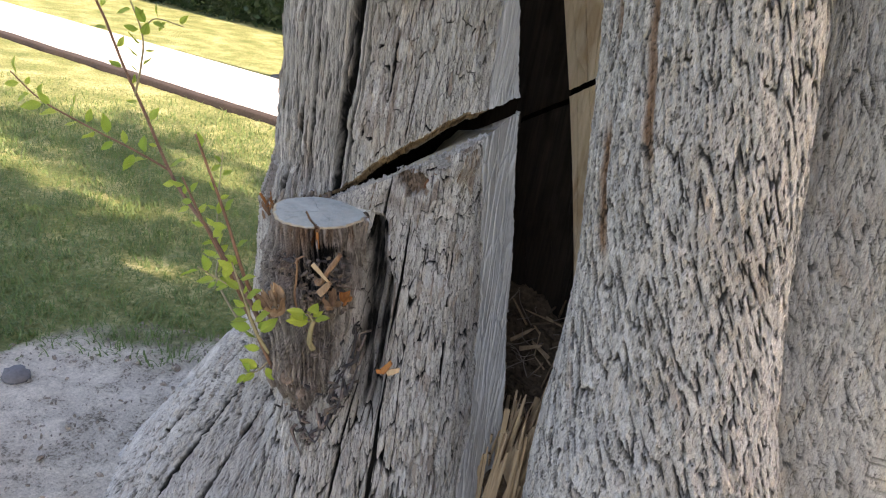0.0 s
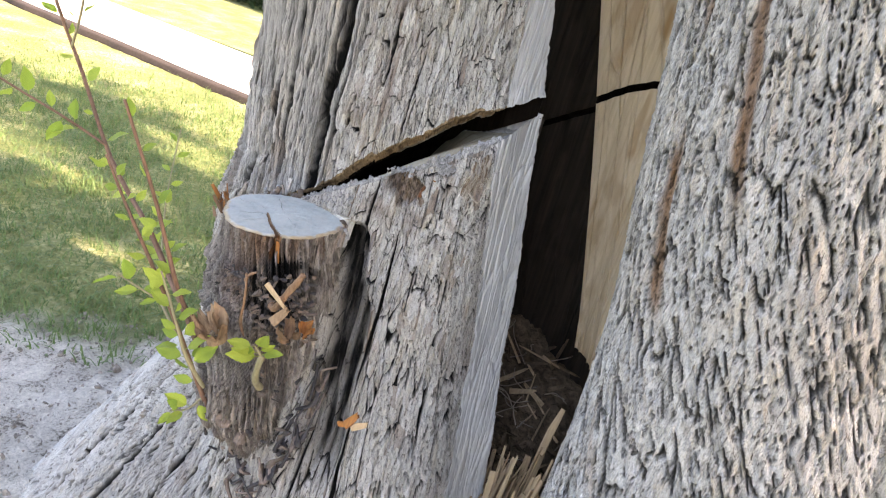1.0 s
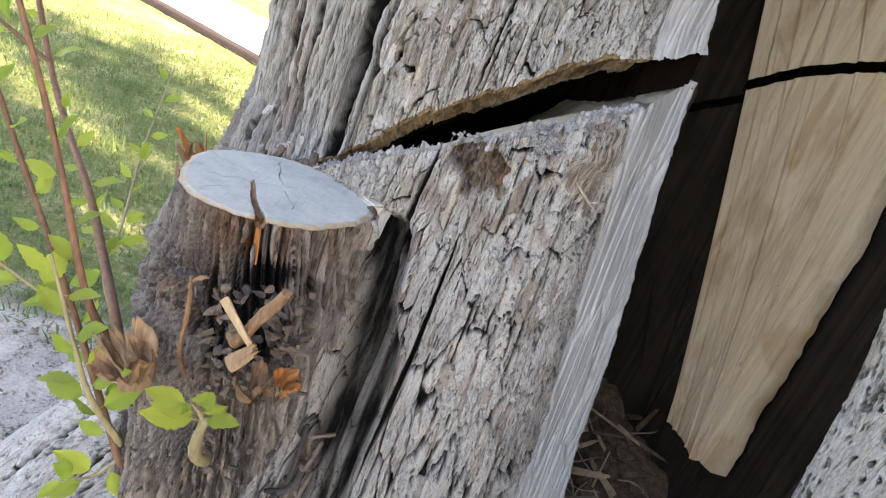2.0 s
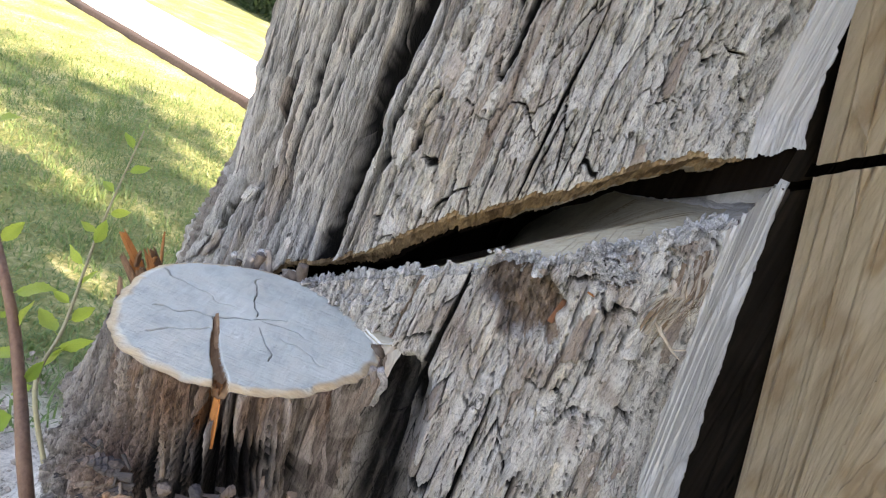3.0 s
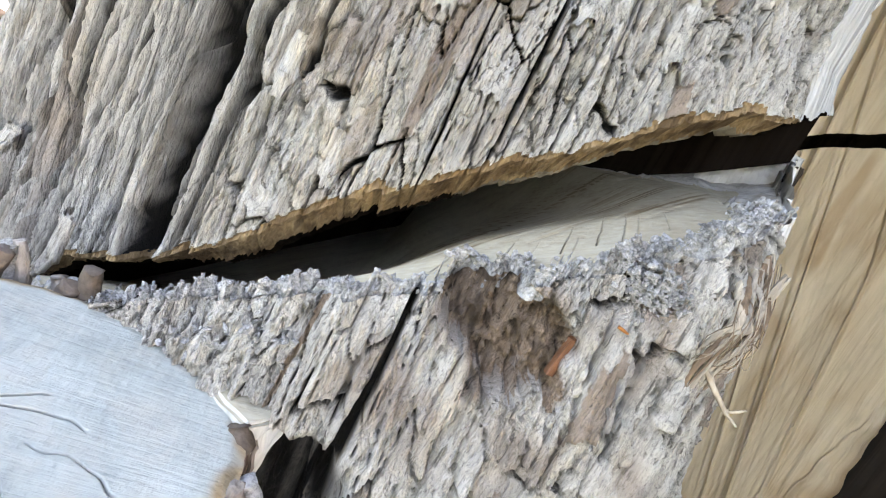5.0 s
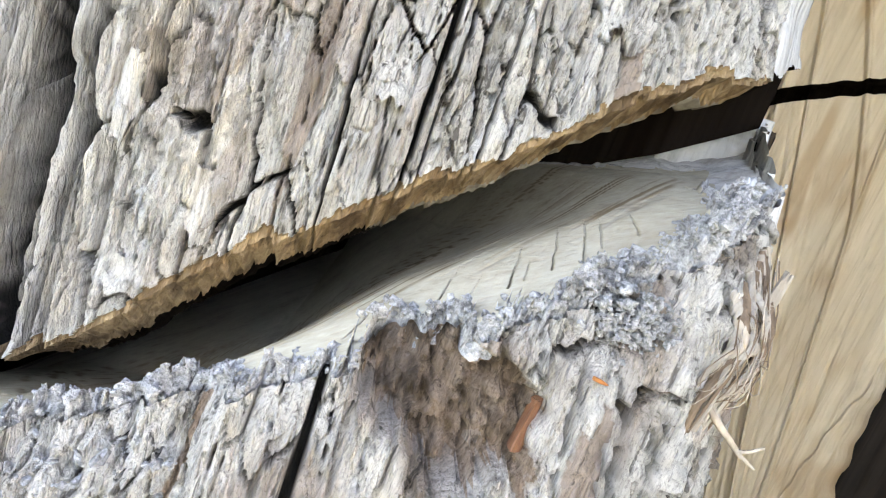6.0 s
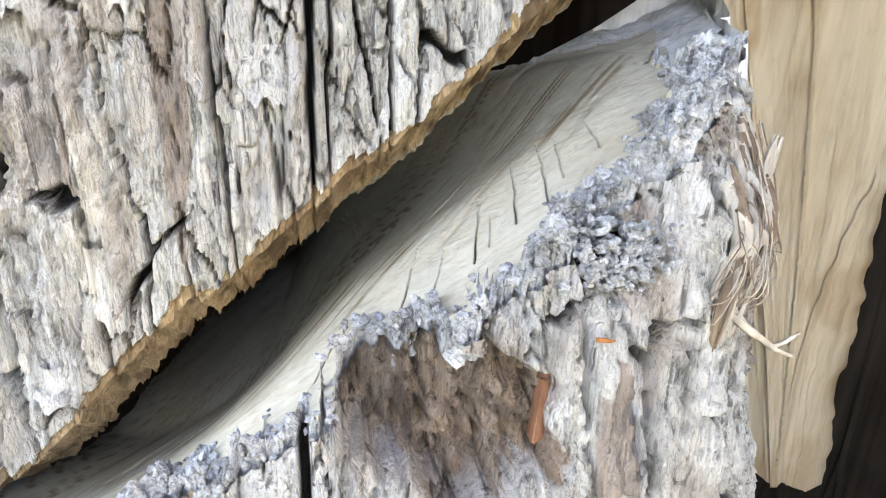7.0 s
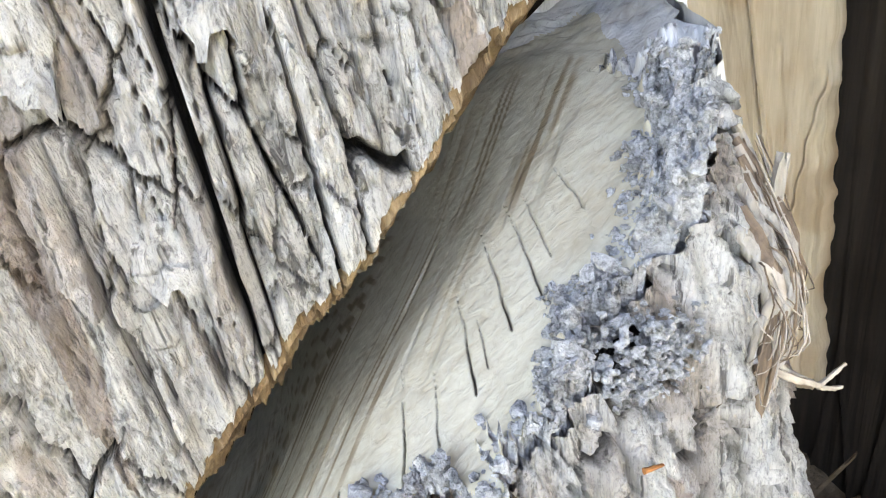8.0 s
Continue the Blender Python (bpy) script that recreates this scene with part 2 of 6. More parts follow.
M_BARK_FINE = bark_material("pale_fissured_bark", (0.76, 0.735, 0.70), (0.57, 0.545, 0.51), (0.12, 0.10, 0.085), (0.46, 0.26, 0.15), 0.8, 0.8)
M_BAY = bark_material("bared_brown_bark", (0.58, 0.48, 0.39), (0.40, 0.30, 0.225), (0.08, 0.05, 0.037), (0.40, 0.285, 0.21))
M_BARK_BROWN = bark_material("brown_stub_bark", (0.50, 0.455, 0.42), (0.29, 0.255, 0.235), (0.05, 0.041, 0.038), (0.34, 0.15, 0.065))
M_GREYWOOD = wood_material("weathered_grey_wood", (0.58, 0.575, 0.565), (0.43, 0.425, 0.415), (0.17, 0.16, 0.15))
M_CUT = wood_material("aged_saw_cut", (0.45, 0.415, 0.335), (0.36, 0.325, 0.25), (0.20, 0.165, 0.12), (0.05, 1, 1), 420, bump=0.0006, turn=-17)
M_SPLIT = wood_material("brown_split_wood", (0.32, 0.20, 0.11), (0.18, 0.10, 0.055), (0.04, 0.022, 0.013), (1, 0.2, 1), 300)
M_LIP = wood_material("cut_bark_edge", (0.40, 0.29, 0.175), (0.20, 0.130, 0.072), (0.035, 0.021, 0.013), (1, 0.5, 0.25), 700, bump=0.003)
M_INNER = wood_material("tan_heartwood", (0.70, 0.57, 0.41), (0.57, 0.45, 0.31), (0.33, 0.235, 0.15), (1, 1, 0.035), 170, bump=0.0015)
# shaded copy of the heartwood, near black for the hollow's shade
M_INNER_SHADE = wood_material("heartwood_in_shade", (0.038, 0.028, 0.020), (0.018, 0.013, 0.010), (0.007, 0.005, 0.004), (1, 1, 0.035), 170)
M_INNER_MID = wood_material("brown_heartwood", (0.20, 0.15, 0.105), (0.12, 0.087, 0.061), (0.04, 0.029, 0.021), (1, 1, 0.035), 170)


def callus_material():
    """Dead callus: blue-grey crumbs, each a little lighter or darker."""
    k = Nodes("crumbly_grey_callus", 1.0, 0.05)
    n = k.noise(900, detail=6, rough=0.7)
    big = k.noise(130, detail=4)
    base = k.ramp(k.math('ADD', k.math('MULTIPLY', n, 0.55), k.math('MULTIPLY', big, 0.45)), [(0.34, (0.09, 0.088, 0.088)), (0.50, (0.39, 0.388, 0.390)), (0.64, (0.64, 0.637, 0.635))])
    island = k.tree.nodes.new("ShaderNodeNewGeometry").outputs["Random Per Island"]
    base = k.mix(k.ramp(island, [(0.5, (0, 0, 0)), (1.0, (0.45, 0.45, 0.45))]), base, k.mix(n, (0.04, 0.04, 0.043), (0.25, 0.235, 0.22)))
    k.colour(base)
    k.bump(n, 0.0018)
    return k.mat


M_CALLUS = callus_material()
M_FIBRE = plain_material("pale_bast_fibre", (0.46, 0.40, 0.33), (0.17, 0.13, 0.10), 300, (1, 1, 0.3), bump=0.0008)
M_SPLINTER = wood_material("fresh_splinter", (0.55, 0.42, 0.27), (0.38, 0.27, 0.17), (0.15, 0.09, 0.05), (1, 1, 0.05), 220)
M_ORANGE = plain_material("orange_inner_bark", (0.40, 0.165, 0.05), (0.17, 0.06, 0.022), 260, (1, 1, 0.3))
M_TWIG = plain_material("peeled_tan_twig", (0.28, 0.165, 0.10), (0.09, 0.05, 0.03), 420, (1, 1, 0.25), bump=0.002)
M_SHELL = plain_material("curled_brown_bark", (0.40, 0.27, 0.17), (0.10, 0.055, 0.033), 160, (1, 1, 0.3), bump=0.003)
M_RED = plain_material("red_brown_inner_bark", (0.19, 0.085, 0.045), (0.07, 0.03, 0.018), 300, (1, 1, 0.3), rough=0.6)
M_STEM = plain_material("red_brown_stem", (0.21, 0.12, 0.075), (0.085, 0.042, 0.03), 260, (1, 1, 0.3), rough=0.6)
M_STEM_PALE = plain_material("pale_young_stem", (0.30, 0.27, 0.16), (0.17, 0.14, 0.08), 260, (1, 1, 0.3), rough=0.6)
M_SCALE = plain_material("grey_brown_bud_scale", (0.20, 0.16, 0.135), (0.06, 0.045, 0.036), 280, vary=0.5)


def leaf_material(name, pale, dark):
    k = Nodes(name, 0.45, 0.35)
    veins = k.noise(240, (1, 0.35, 1), 4, 0.6)
    base = k.ramp(veins, [(0.3, dark), (0.7, pale)])
    base = k.mix(k.math('MULTIPLY', k.random(), 0.65), base, tuple(c * f for c, f in zip(dark, (0.55, 0.8, 0.8))))
    k.colour(base)
    k.bump(veins, 0.0006)
    t = k.tree.nodes.new("ShaderNodeBsdfTranslucent")
    k.link(base, t.inputs[0])
    mix = k.tree.nodes.new("ShaderNodeMixShader")
    mix.inputs[0].default_value = 0.45
    out = k.tree.nodes["Material Output"]
    k.link(k.bsdf.outputs[0], mix.inputs[1])
    k.link(t.outputs[0], mix.inputs[2])
    k.link(mix.outputs[0], out.inputs["Surface"])
    return k.mat


M_LEAF = leaf_material("young_leaf", (0.48, 0.54, 0.09), (0.25, 0.34, 0.05))
M_CROWN = leaf_material("crown_leaf", (0.09, 0.14, 0.035), (0.05, 0.085, 0.02))
M_GRASS = leaf_material("grass_blade", (0.27, 0.33, 0.11), (0.06, 0.115, 0.032))
M_HEDGE = leaf_material("hedge_leaf", (0.055, 0.095, 0.035), (0.02, 0.04, 0.018))


def ground_material():
    """Pale trodden dirt that passes into lawn with a ragged border."""
    k = Nodes("dirt_and_lawn", 0.95, 0.1)
    fine = k.noise(140, detail=8, rough=0.7)
    lumps = k.noise(16, detail=6, rough=0.65, distort=0.5)
    dirt = k.ramp(k.math('ADD', k.math('MULTIPLY', fine, 0.5), k.math('MULTIPLY', lumps, 0.5)), [(0.38, (0.14, 0.115, 0.09)), (0.455, (0.54, 0.48, 0.40)), (0.60, (0.82, 0.74, 0.63))])
    patch = k.noise(3.0, detail=5, rough=0.6)
    turf = k.ramp(k.math('ADD', k.math('MULTIPLY', k.noise(60, detail=6), 0.5), k.math('MULTIPLY', patch, 0.5)), [(0.3, (0.06, 0.10, 0.03)), (0.5, (0.20, 0.22, 0.085)), (0.7, (0.54, 0.50, 0.27))])
    k.colour(k.mix(k.attribute("lawn"), dirt, turf))
    k.bump(k.math('ADD', fine, k.math('MULTIPLY', lumps, 1.5)), 0.022)
    return k.mat


M_GROUND = ground_material()
M_PATH = plain_material("pale_concrete_path", (0.62, 0.60, 0.57), (0.48, 0.46, 0.43), 30, rough=0.9, bump=0.004)
M_EDGING = plain_material("dark_path_edging", (0.05, 0.037, 0.03), (0.02, 0.015, 0.012), 60, rough=0.9, bump=0.004)
M_GREEN = plain_material("green_painted_metal", (0.03, 0.26, 0.13), (0.02, 0.18, 0.09), 30, rough=0.4, bump=0.0)
M_BLACK = plain_material("black_plastic", (0.03, 0.03, 0.03), (0.015, 0.015, 0.015), 30, rough=0.5, bump=0.0)
M_FAR_BARK = plain_material("far_trunk_bark", (0.22, 0.19, 0.16), (0.09, 0.075, 0.06), 30, (1, 1, 0.2), bump=0.02)

# ---- ground, path ----
GROUND = 0.04


def dirt_border(x, y):
    """Above 0: lawn. The trodden dirt lies round the tree."""
    return np.hypot((x - 0.3) * 0.66, y - 0.55) - 1.30 + 0.16 * fbm(x * 2.2, y * 2.2, 4, 3) + 0.05 * fbm(x * 11, y * 11, 3, 4)


def ground_sheet():
    def axis(lo, hi, fine_lo, fine_hi, fine):
        far = np.array([400, 150, 60, 30, 18, 12, 9, 7.0, 5.0, 3.5, 2.4, 1.6, 1.0, 0.6, 0.3, 0.12])
        return np.concatenate([fine_lo - far[far > 0], np.arange(fine_lo, fine_hi, fine), fine_hi + far[::-1]])
    xs, ys = axis(0, 0, -4.5, 2.4, 0.025), axis(0, 0, -1.5, 6.0, 0.025)
    X, Y = np.meshgrid(xs, ys)
    lawn = step(-0.03, 0.05, dirt_border(X, Y))
    near = step(7, 3, np.hypot(X, Y - 1.5))
    Z = GROUND + near * (0.012 * fbm(X * 3, Y * 3, 4, 11) + (1 - lawn) * (0.010 * fbm(X * 14, Y * 14, 4, 12) + 0.012 * np.maximum(0, fbm(X * 30, Y * 30, 3, 13) - 0.15)) + lawn * 0.008 * fbm(X * 25, Y * 25, 3, 14))
    me = grid_mesh("ground", np.dstack([X, Y, Z]), [M_GROUND], attributes={"lawn": lawn})
    return tagged(new("ground", me), "pale trodden dirt passing into sunlit mown lawn", "ground", kind="structure")


ground_sheet()

PATH_DIR = np.array((0.875, -0.485))
PATH_SIDE = np.array((0.485, 0.875))


def strip(name, near_q, far_q, height, material, sink=0.06, wobble=0.0, seed=0):
    """A long flat slab that runs along the path's way."""
    s = np.concatenate([np.linspace(-60, -9, 20), np.linspace(-8.5, 4, 180), np.linspace(5, 60, 20)])
    q = np.array([near_q, near_q, near_q + 0.02, far_q - 0.02, far_q, far_q])
    z = np.array([GROUND - sink, GROUND + height - 0.01, GROUND + height, GROUND + height, GROUND + height - 0.01, GROUND - sink])
    jag = wobble * fbm(s * 3, s * 0 + 2, 3, seed)
    P = np.zeros((len(s), 6, 3))
    qq = q[None] + jag[:, None]
    P[..., 0] = s[:, None] * PATH_DIR[0] + qq * PATH_SIDE[0]
    P[..., 1] = s[:, None] * PATH_DIR[1] + qq * PATH_SIDE[1]
    P[..., 2] = z[None]
    return new(name, grid_mesh(name, P, [material], flip=True))


tagged(strip("path", 3.40, 4.50, 0.03, M_PATH), "pale concrete footpath in full sun", "path", kind="structure")
tagged(strip("kerb", 3.29, 3.396, 0.045, M_EDGING, wobble=0.02, seed=5), "low dark brown edging along the path", "kerb", kind="structure")

# ---- the hollow tree ----
tree = holder("tree", (0.15, 1.1, GROUND), "old hollow tree with grey fissured bark and saw cuts", "tree")

AXIS = np.array((0.03, 1.25))      # axis of the sawn trunk
DEG = np.pi / 180


def polar(a, r, z):
    """World places round the sawn trunk's axis; a = 0 faces the front, plus is to the right."""
    return np.stack([AXIS[0] + r * np.sin(a * DEG), AXIS[1] - r * np.cos(a * DEG), z + 0 * r], axis=-1)


def saw_plane(x, y):
    """Height of the lower face of the saw cut."""
    return 0.917 + 0.61 * x - 0.20 * (y - 0.92)


LIP = [(-0.6, 0.50), (-0.28, 0.70), (-0.215, 0.745), (-0.19, 0.772), (-0.165, 0.812), (-0.116, 0.841), (-0.08, 0.876), (-0.05, 0.910), (-0.02, 0.934), (0.0, 0.949),
       (0.03, 0.973), (0.04, 0.981), (0.07, 0.995), (0.10, 1.004), (0.145, 1.019), (0.3, 1.06)]


def lip_height(x):
    """Lower edge of the trunk above the cut."""
    torn = x * 105 + 0.9 * fbm(x * 60, x * 0 + 2.5, 2, 43)
    return table(x, LIP) + 0.0030 * (hash2(np.floor(torn), 0 * x, 44) - 0.5) + 0.0012 * fbm(x * 90, x * 0 + 1.5, 3, 41) + 0.0009 * fbm(x * 420, x * 0 + 1.5, 3, 42)


def radius_left(z):
    return table(z, [(2.4, 0.27), (1.5, 0.285), (1.1, 0.292), (0.84, 0.297), (0.78, 0.311), (0.75, 0.321), (0.6, 0.324), (0.45, 0.333), (0.38, 0.385), (0.25, 0.48), (0.13, 0.55), (0.04, 0.62), (-0.1, 0.74)])


def radius_upper(a, z):
    front = table(z, [(0.70, 0.34), (0.82, 0.326), (0.90, 0.317), (0.96, 0.315), (0.985, 0.309), (1.035, 0.292), (1.1, 0.288), (1.3, 0.284), (2.4, 0.27)])
    w = step(-45, -12, a)
    r = front * w + radius_left(z) * (1 - w)
    r = r - 0.012 * np.exp(-((a + 37) / 10) ** 2)
    r = r * (1 - 0.085 * step(7, 26, a)) - 0.006 * step(12.5, 14, a)
    return r


def radius_lower(a, z):
    front = table(z, [(1.05, 0.322), (0.93, 0.347), (0.866, 0.361), (0.66, 0.412), (0.569, 0.445), (0.4, 0.49), (0.25, 0.53), (0.1, 0.585), (-0.1, 0.68)])
    w = step(-45, -14, a)
    r = front * w + radius_left(z) * (1 - w)
    r = r * (1 - 0.20 * step(4, 28, a)) - 0.005 * step(13.5, 15, a)
    return r


def furrow(a, z, a0, lean, width, z0, z1, seed, wob=1.2):
    """One deep split in the bark, 0 to 1."""
    mid = a0 + lean * (z - 0.95) + wob * (0.7 * fbm(z * 4.5, z * 0 + 3, 2, seed) + 0.16 * fbm(z * 34, a * 0.6, 2, seed + 2))
    ragged = 1 + 0.22 * fbm(z * 45, a * 0.5, 2, seed + 3) + 0.35 * fbm(z * 9, z * 0 + 8, 2, seed + 1)
    w = (0.48 * width + 0.08) * ragged * np.sqrt(step(z0 - 0.01, z0 + 0.05, z) * step(z1 + 0.02, z1 - 0.10, z))
    return step(1.0, 0.62, np.abs(a - mid) / np.maximum(w, 1e-3))


def bark_relief(s, z, width, tall, depth, seed, flake=1.0, gaps=1.0, detail=1.0):
    """Height of fissured bark over arc length s and height z, in metres; also a random number for each plate and a mask of bared inner bark."""
    frayed = 0.08 * width * detail * fbm(s / (width * 0.16), z / (width * 1.1), 2, seed + 1)
    ws = s + 0.22 * width * fbm(s / width / 2.5, z / tall, 3, seed) + frayed
    wz = z + 0.12 * tall * fbm(s / width, z / tall * 2, 2, seed + 2) + 0.5 * frayed
    e1, id1, ox1, oy1 = cells(ws / width, wz / tall, seed + 3)
    e2, id2, ox2, oy2 = cells(ws / (width * 0.50) + 3.3, wz / (tall * 0.42), seed + 4)
    e3, id3, ox3, oy3 = cells(ws / (width * 0.26), wz / (width * 0.75), seed + 6)
    big = fbm(s / (width * 4), z / (tall * 1.5), 3, seed + 7)
    gap = gaps * (0.055 + 0.100 * step(-0.15, 0.5, fbm(s / (width * 1.8), z / (tall * 0.8), 3, seed + 13)))
    open1 = step(0.25 * gap, 1.0 * gap, e1)
    open2 = step(0.015, 0.06, e2)
    chance = step(0.30, 0.62, 0.5 + 0.5 * fbm(s / (width * 1.1), z / (tall * 0.5), 3, seed + 16))
    ridge = 1.0 - 2.0 * np.abs(vnoise(ws / (width * 0.10), z / (width * 2.0), seed + 9))
    ridge = ridge + 0.7 * (1.0 - 2.0 * np.abs(vnoise(ws / (width * 0.045) + 2.0 * big, z / (width * 0.7), seed + 15)))
    fine = np.clip(0.5 * ridge, -1, 1)
    grit = fbm(s / (width * 0.08), z / (width * 0.13), 3, seed + 10)
    cross = step(0.11, 0.02, e3) * step(0.42, 0.66, vnoise(s / (width * 1.5), z / (tall * 0.4), seed + 12) * 0.5 + 0.5)
    h = depth * 1.6 * (open1 - 1.0) + depth * 0.55 * (open2 - 1.0) * chance + depth * 0.40 * (id1 - 0.5) + depth * 0.32 * flake * (id2 - 0.5) + depth * 0.12 * flake * (id3 - 0.5)
    h = h + depth * 0.10 * ox2 * (id2 - 0.5) * 2 + depth * 0.12 * oy2 * flake + depth * 0.055 * fine * detail + depth * 0.06 * grit * detail + depth * 0.15 * big - depth * 0.14 * cross * flake
    # peeling layers with sharp edges
    h = h + depth * 0.16 * flake * terrace(4.5 * fbm(ws / (width * 0.62), z / (tall * 0.50), 4, seed + 30), 0.07) + depth * 0.10 * flake * detail * terrace(4.0 * fbm(ws / (width * 0.22), z / (tall * 0.13), 3, seed + 31), 0.10)
    # one side of a plate stands up, its lower end peels off
    h = h + depth * 0.42 * ox1 * np.sign(id1 - 0.45) + depth * 0.30 * flake * (ox2 * np.sign(id2 - 0.5) - 0.8 * oy2)
    bared = step(0.82, 0.95, id2 * 0.5 + id1 * 0.5) * open1
    bared = np.maximum(bared, 0.6 * step(0.28, 0.5, fbm(s / (width * 5), z / (tall * 1.6), 3, seed + 21)) * step(0.4, 0.7, id2))
    # mask by which the splits are coloured dark as shade
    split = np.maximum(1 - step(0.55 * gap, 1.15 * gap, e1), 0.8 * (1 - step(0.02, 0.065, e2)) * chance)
    return h, 0.5 * id2 + 0.2 * id3 + 0.3 * (0.5 + 0.5 * fine), bared, split


def rib_relief(s, z, width, depth, seed):
    """Long stringy ribs of old bark with narrow splits between them; the same four fields as bark_relief."""
    warp = s + 0.35 * width * fbm(s / (width * 3), z / 0.10, 2, seed) + 0.10 * width * fbm(s / (width * 0.4), z / 0.018, 2, seed + 1)

    def layer(w, length, key):
        u = warp / w
        i = np.floor(u)
        f = u - i
        own = hash2(i, 0 * i, key)
        along = z / length + 7 * hash2(i, 0 * i + 1, key + 1) + 0.35 * fbm(warp / (w * 0.4), z / (length * 0.3), 2, key + 2)
        piece = hash2(i, np.floor(along), key + 3)
        split = 0.0004 + 0.0026 * step(-0.3, 0.7, vnoise(i * 3.7, z / 0.05, key + 4)) * w / 0.009
        groove = step(1.35 * split, 0.35 * split, np.minimum(f, 1 - f) * w)
        return f, own, piece, groove, along - np.floor(along)
    f, own, piece, groove, along = layer(width, 0.085, seed + 2)
    f2, own2, piece2, groove2, along2 = layer(width * 0.43, 0.040, seed + 12)
    fine = 1 - 2 * np.abs(vnoise(warp / (width * 0.11), z / 0.025, seed + 22))
    h = depth * (0.75 * (own - 0.5) + 0.40 * (piece - 0.5) + 0.45 * (f - 0.5) * np.sign(own - 0.5) - 1.9 * groove)
    h = h + depth * (0.30 * (piece2 - 0.5) + 0.25 * (f2 - 0.5) * np.sign(own2 - 0.5) - 0.50 * groove2 - 0.12 * along2 + 0.10 * fine)
    bared = 0.7 * step(0.86, 0.95, piece)
    return h, 0.5 * piece2 + 0.2 * piece + 0.3 * (0.5 + 0.5 * fine), bared, np.maximum(groove, 0.8 * groove2)


def wood_relief(s, z, depth, seed):
    """Vertical fibres and splits of bare wood."""
    warp = s + 0.006 * fbm(s * 45, z * 9, 3, seed)
    e, ident, ox, oy = cells(warp / 0.0095, z / 0.13, seed + 1)
    lines = fbm(warp / 0.0016, z / 0.05, 3, seed + 2)
    return depth * (0.9 * (step(0, 0.16, e) - 1) + 0.8 * (ident - 0.5) + 0.22 * lines + 0.5 * fbm(warp / 0.02, z / 0.15, 3, seed + 3))


def drawn_out(v, reach=3):
    """The same field evened out up and down."""
    for _ in range(2):
        pad = np.concatenate([v[:1]] * (reach + 1) + [v] + [v[-1:]] * reach)
        total = np.cumsum(pad, axis=0)
        v = (total[2 * reach + 1:] - total[:-2 * reach - 1]) / (2 * reach + 1)
    return v


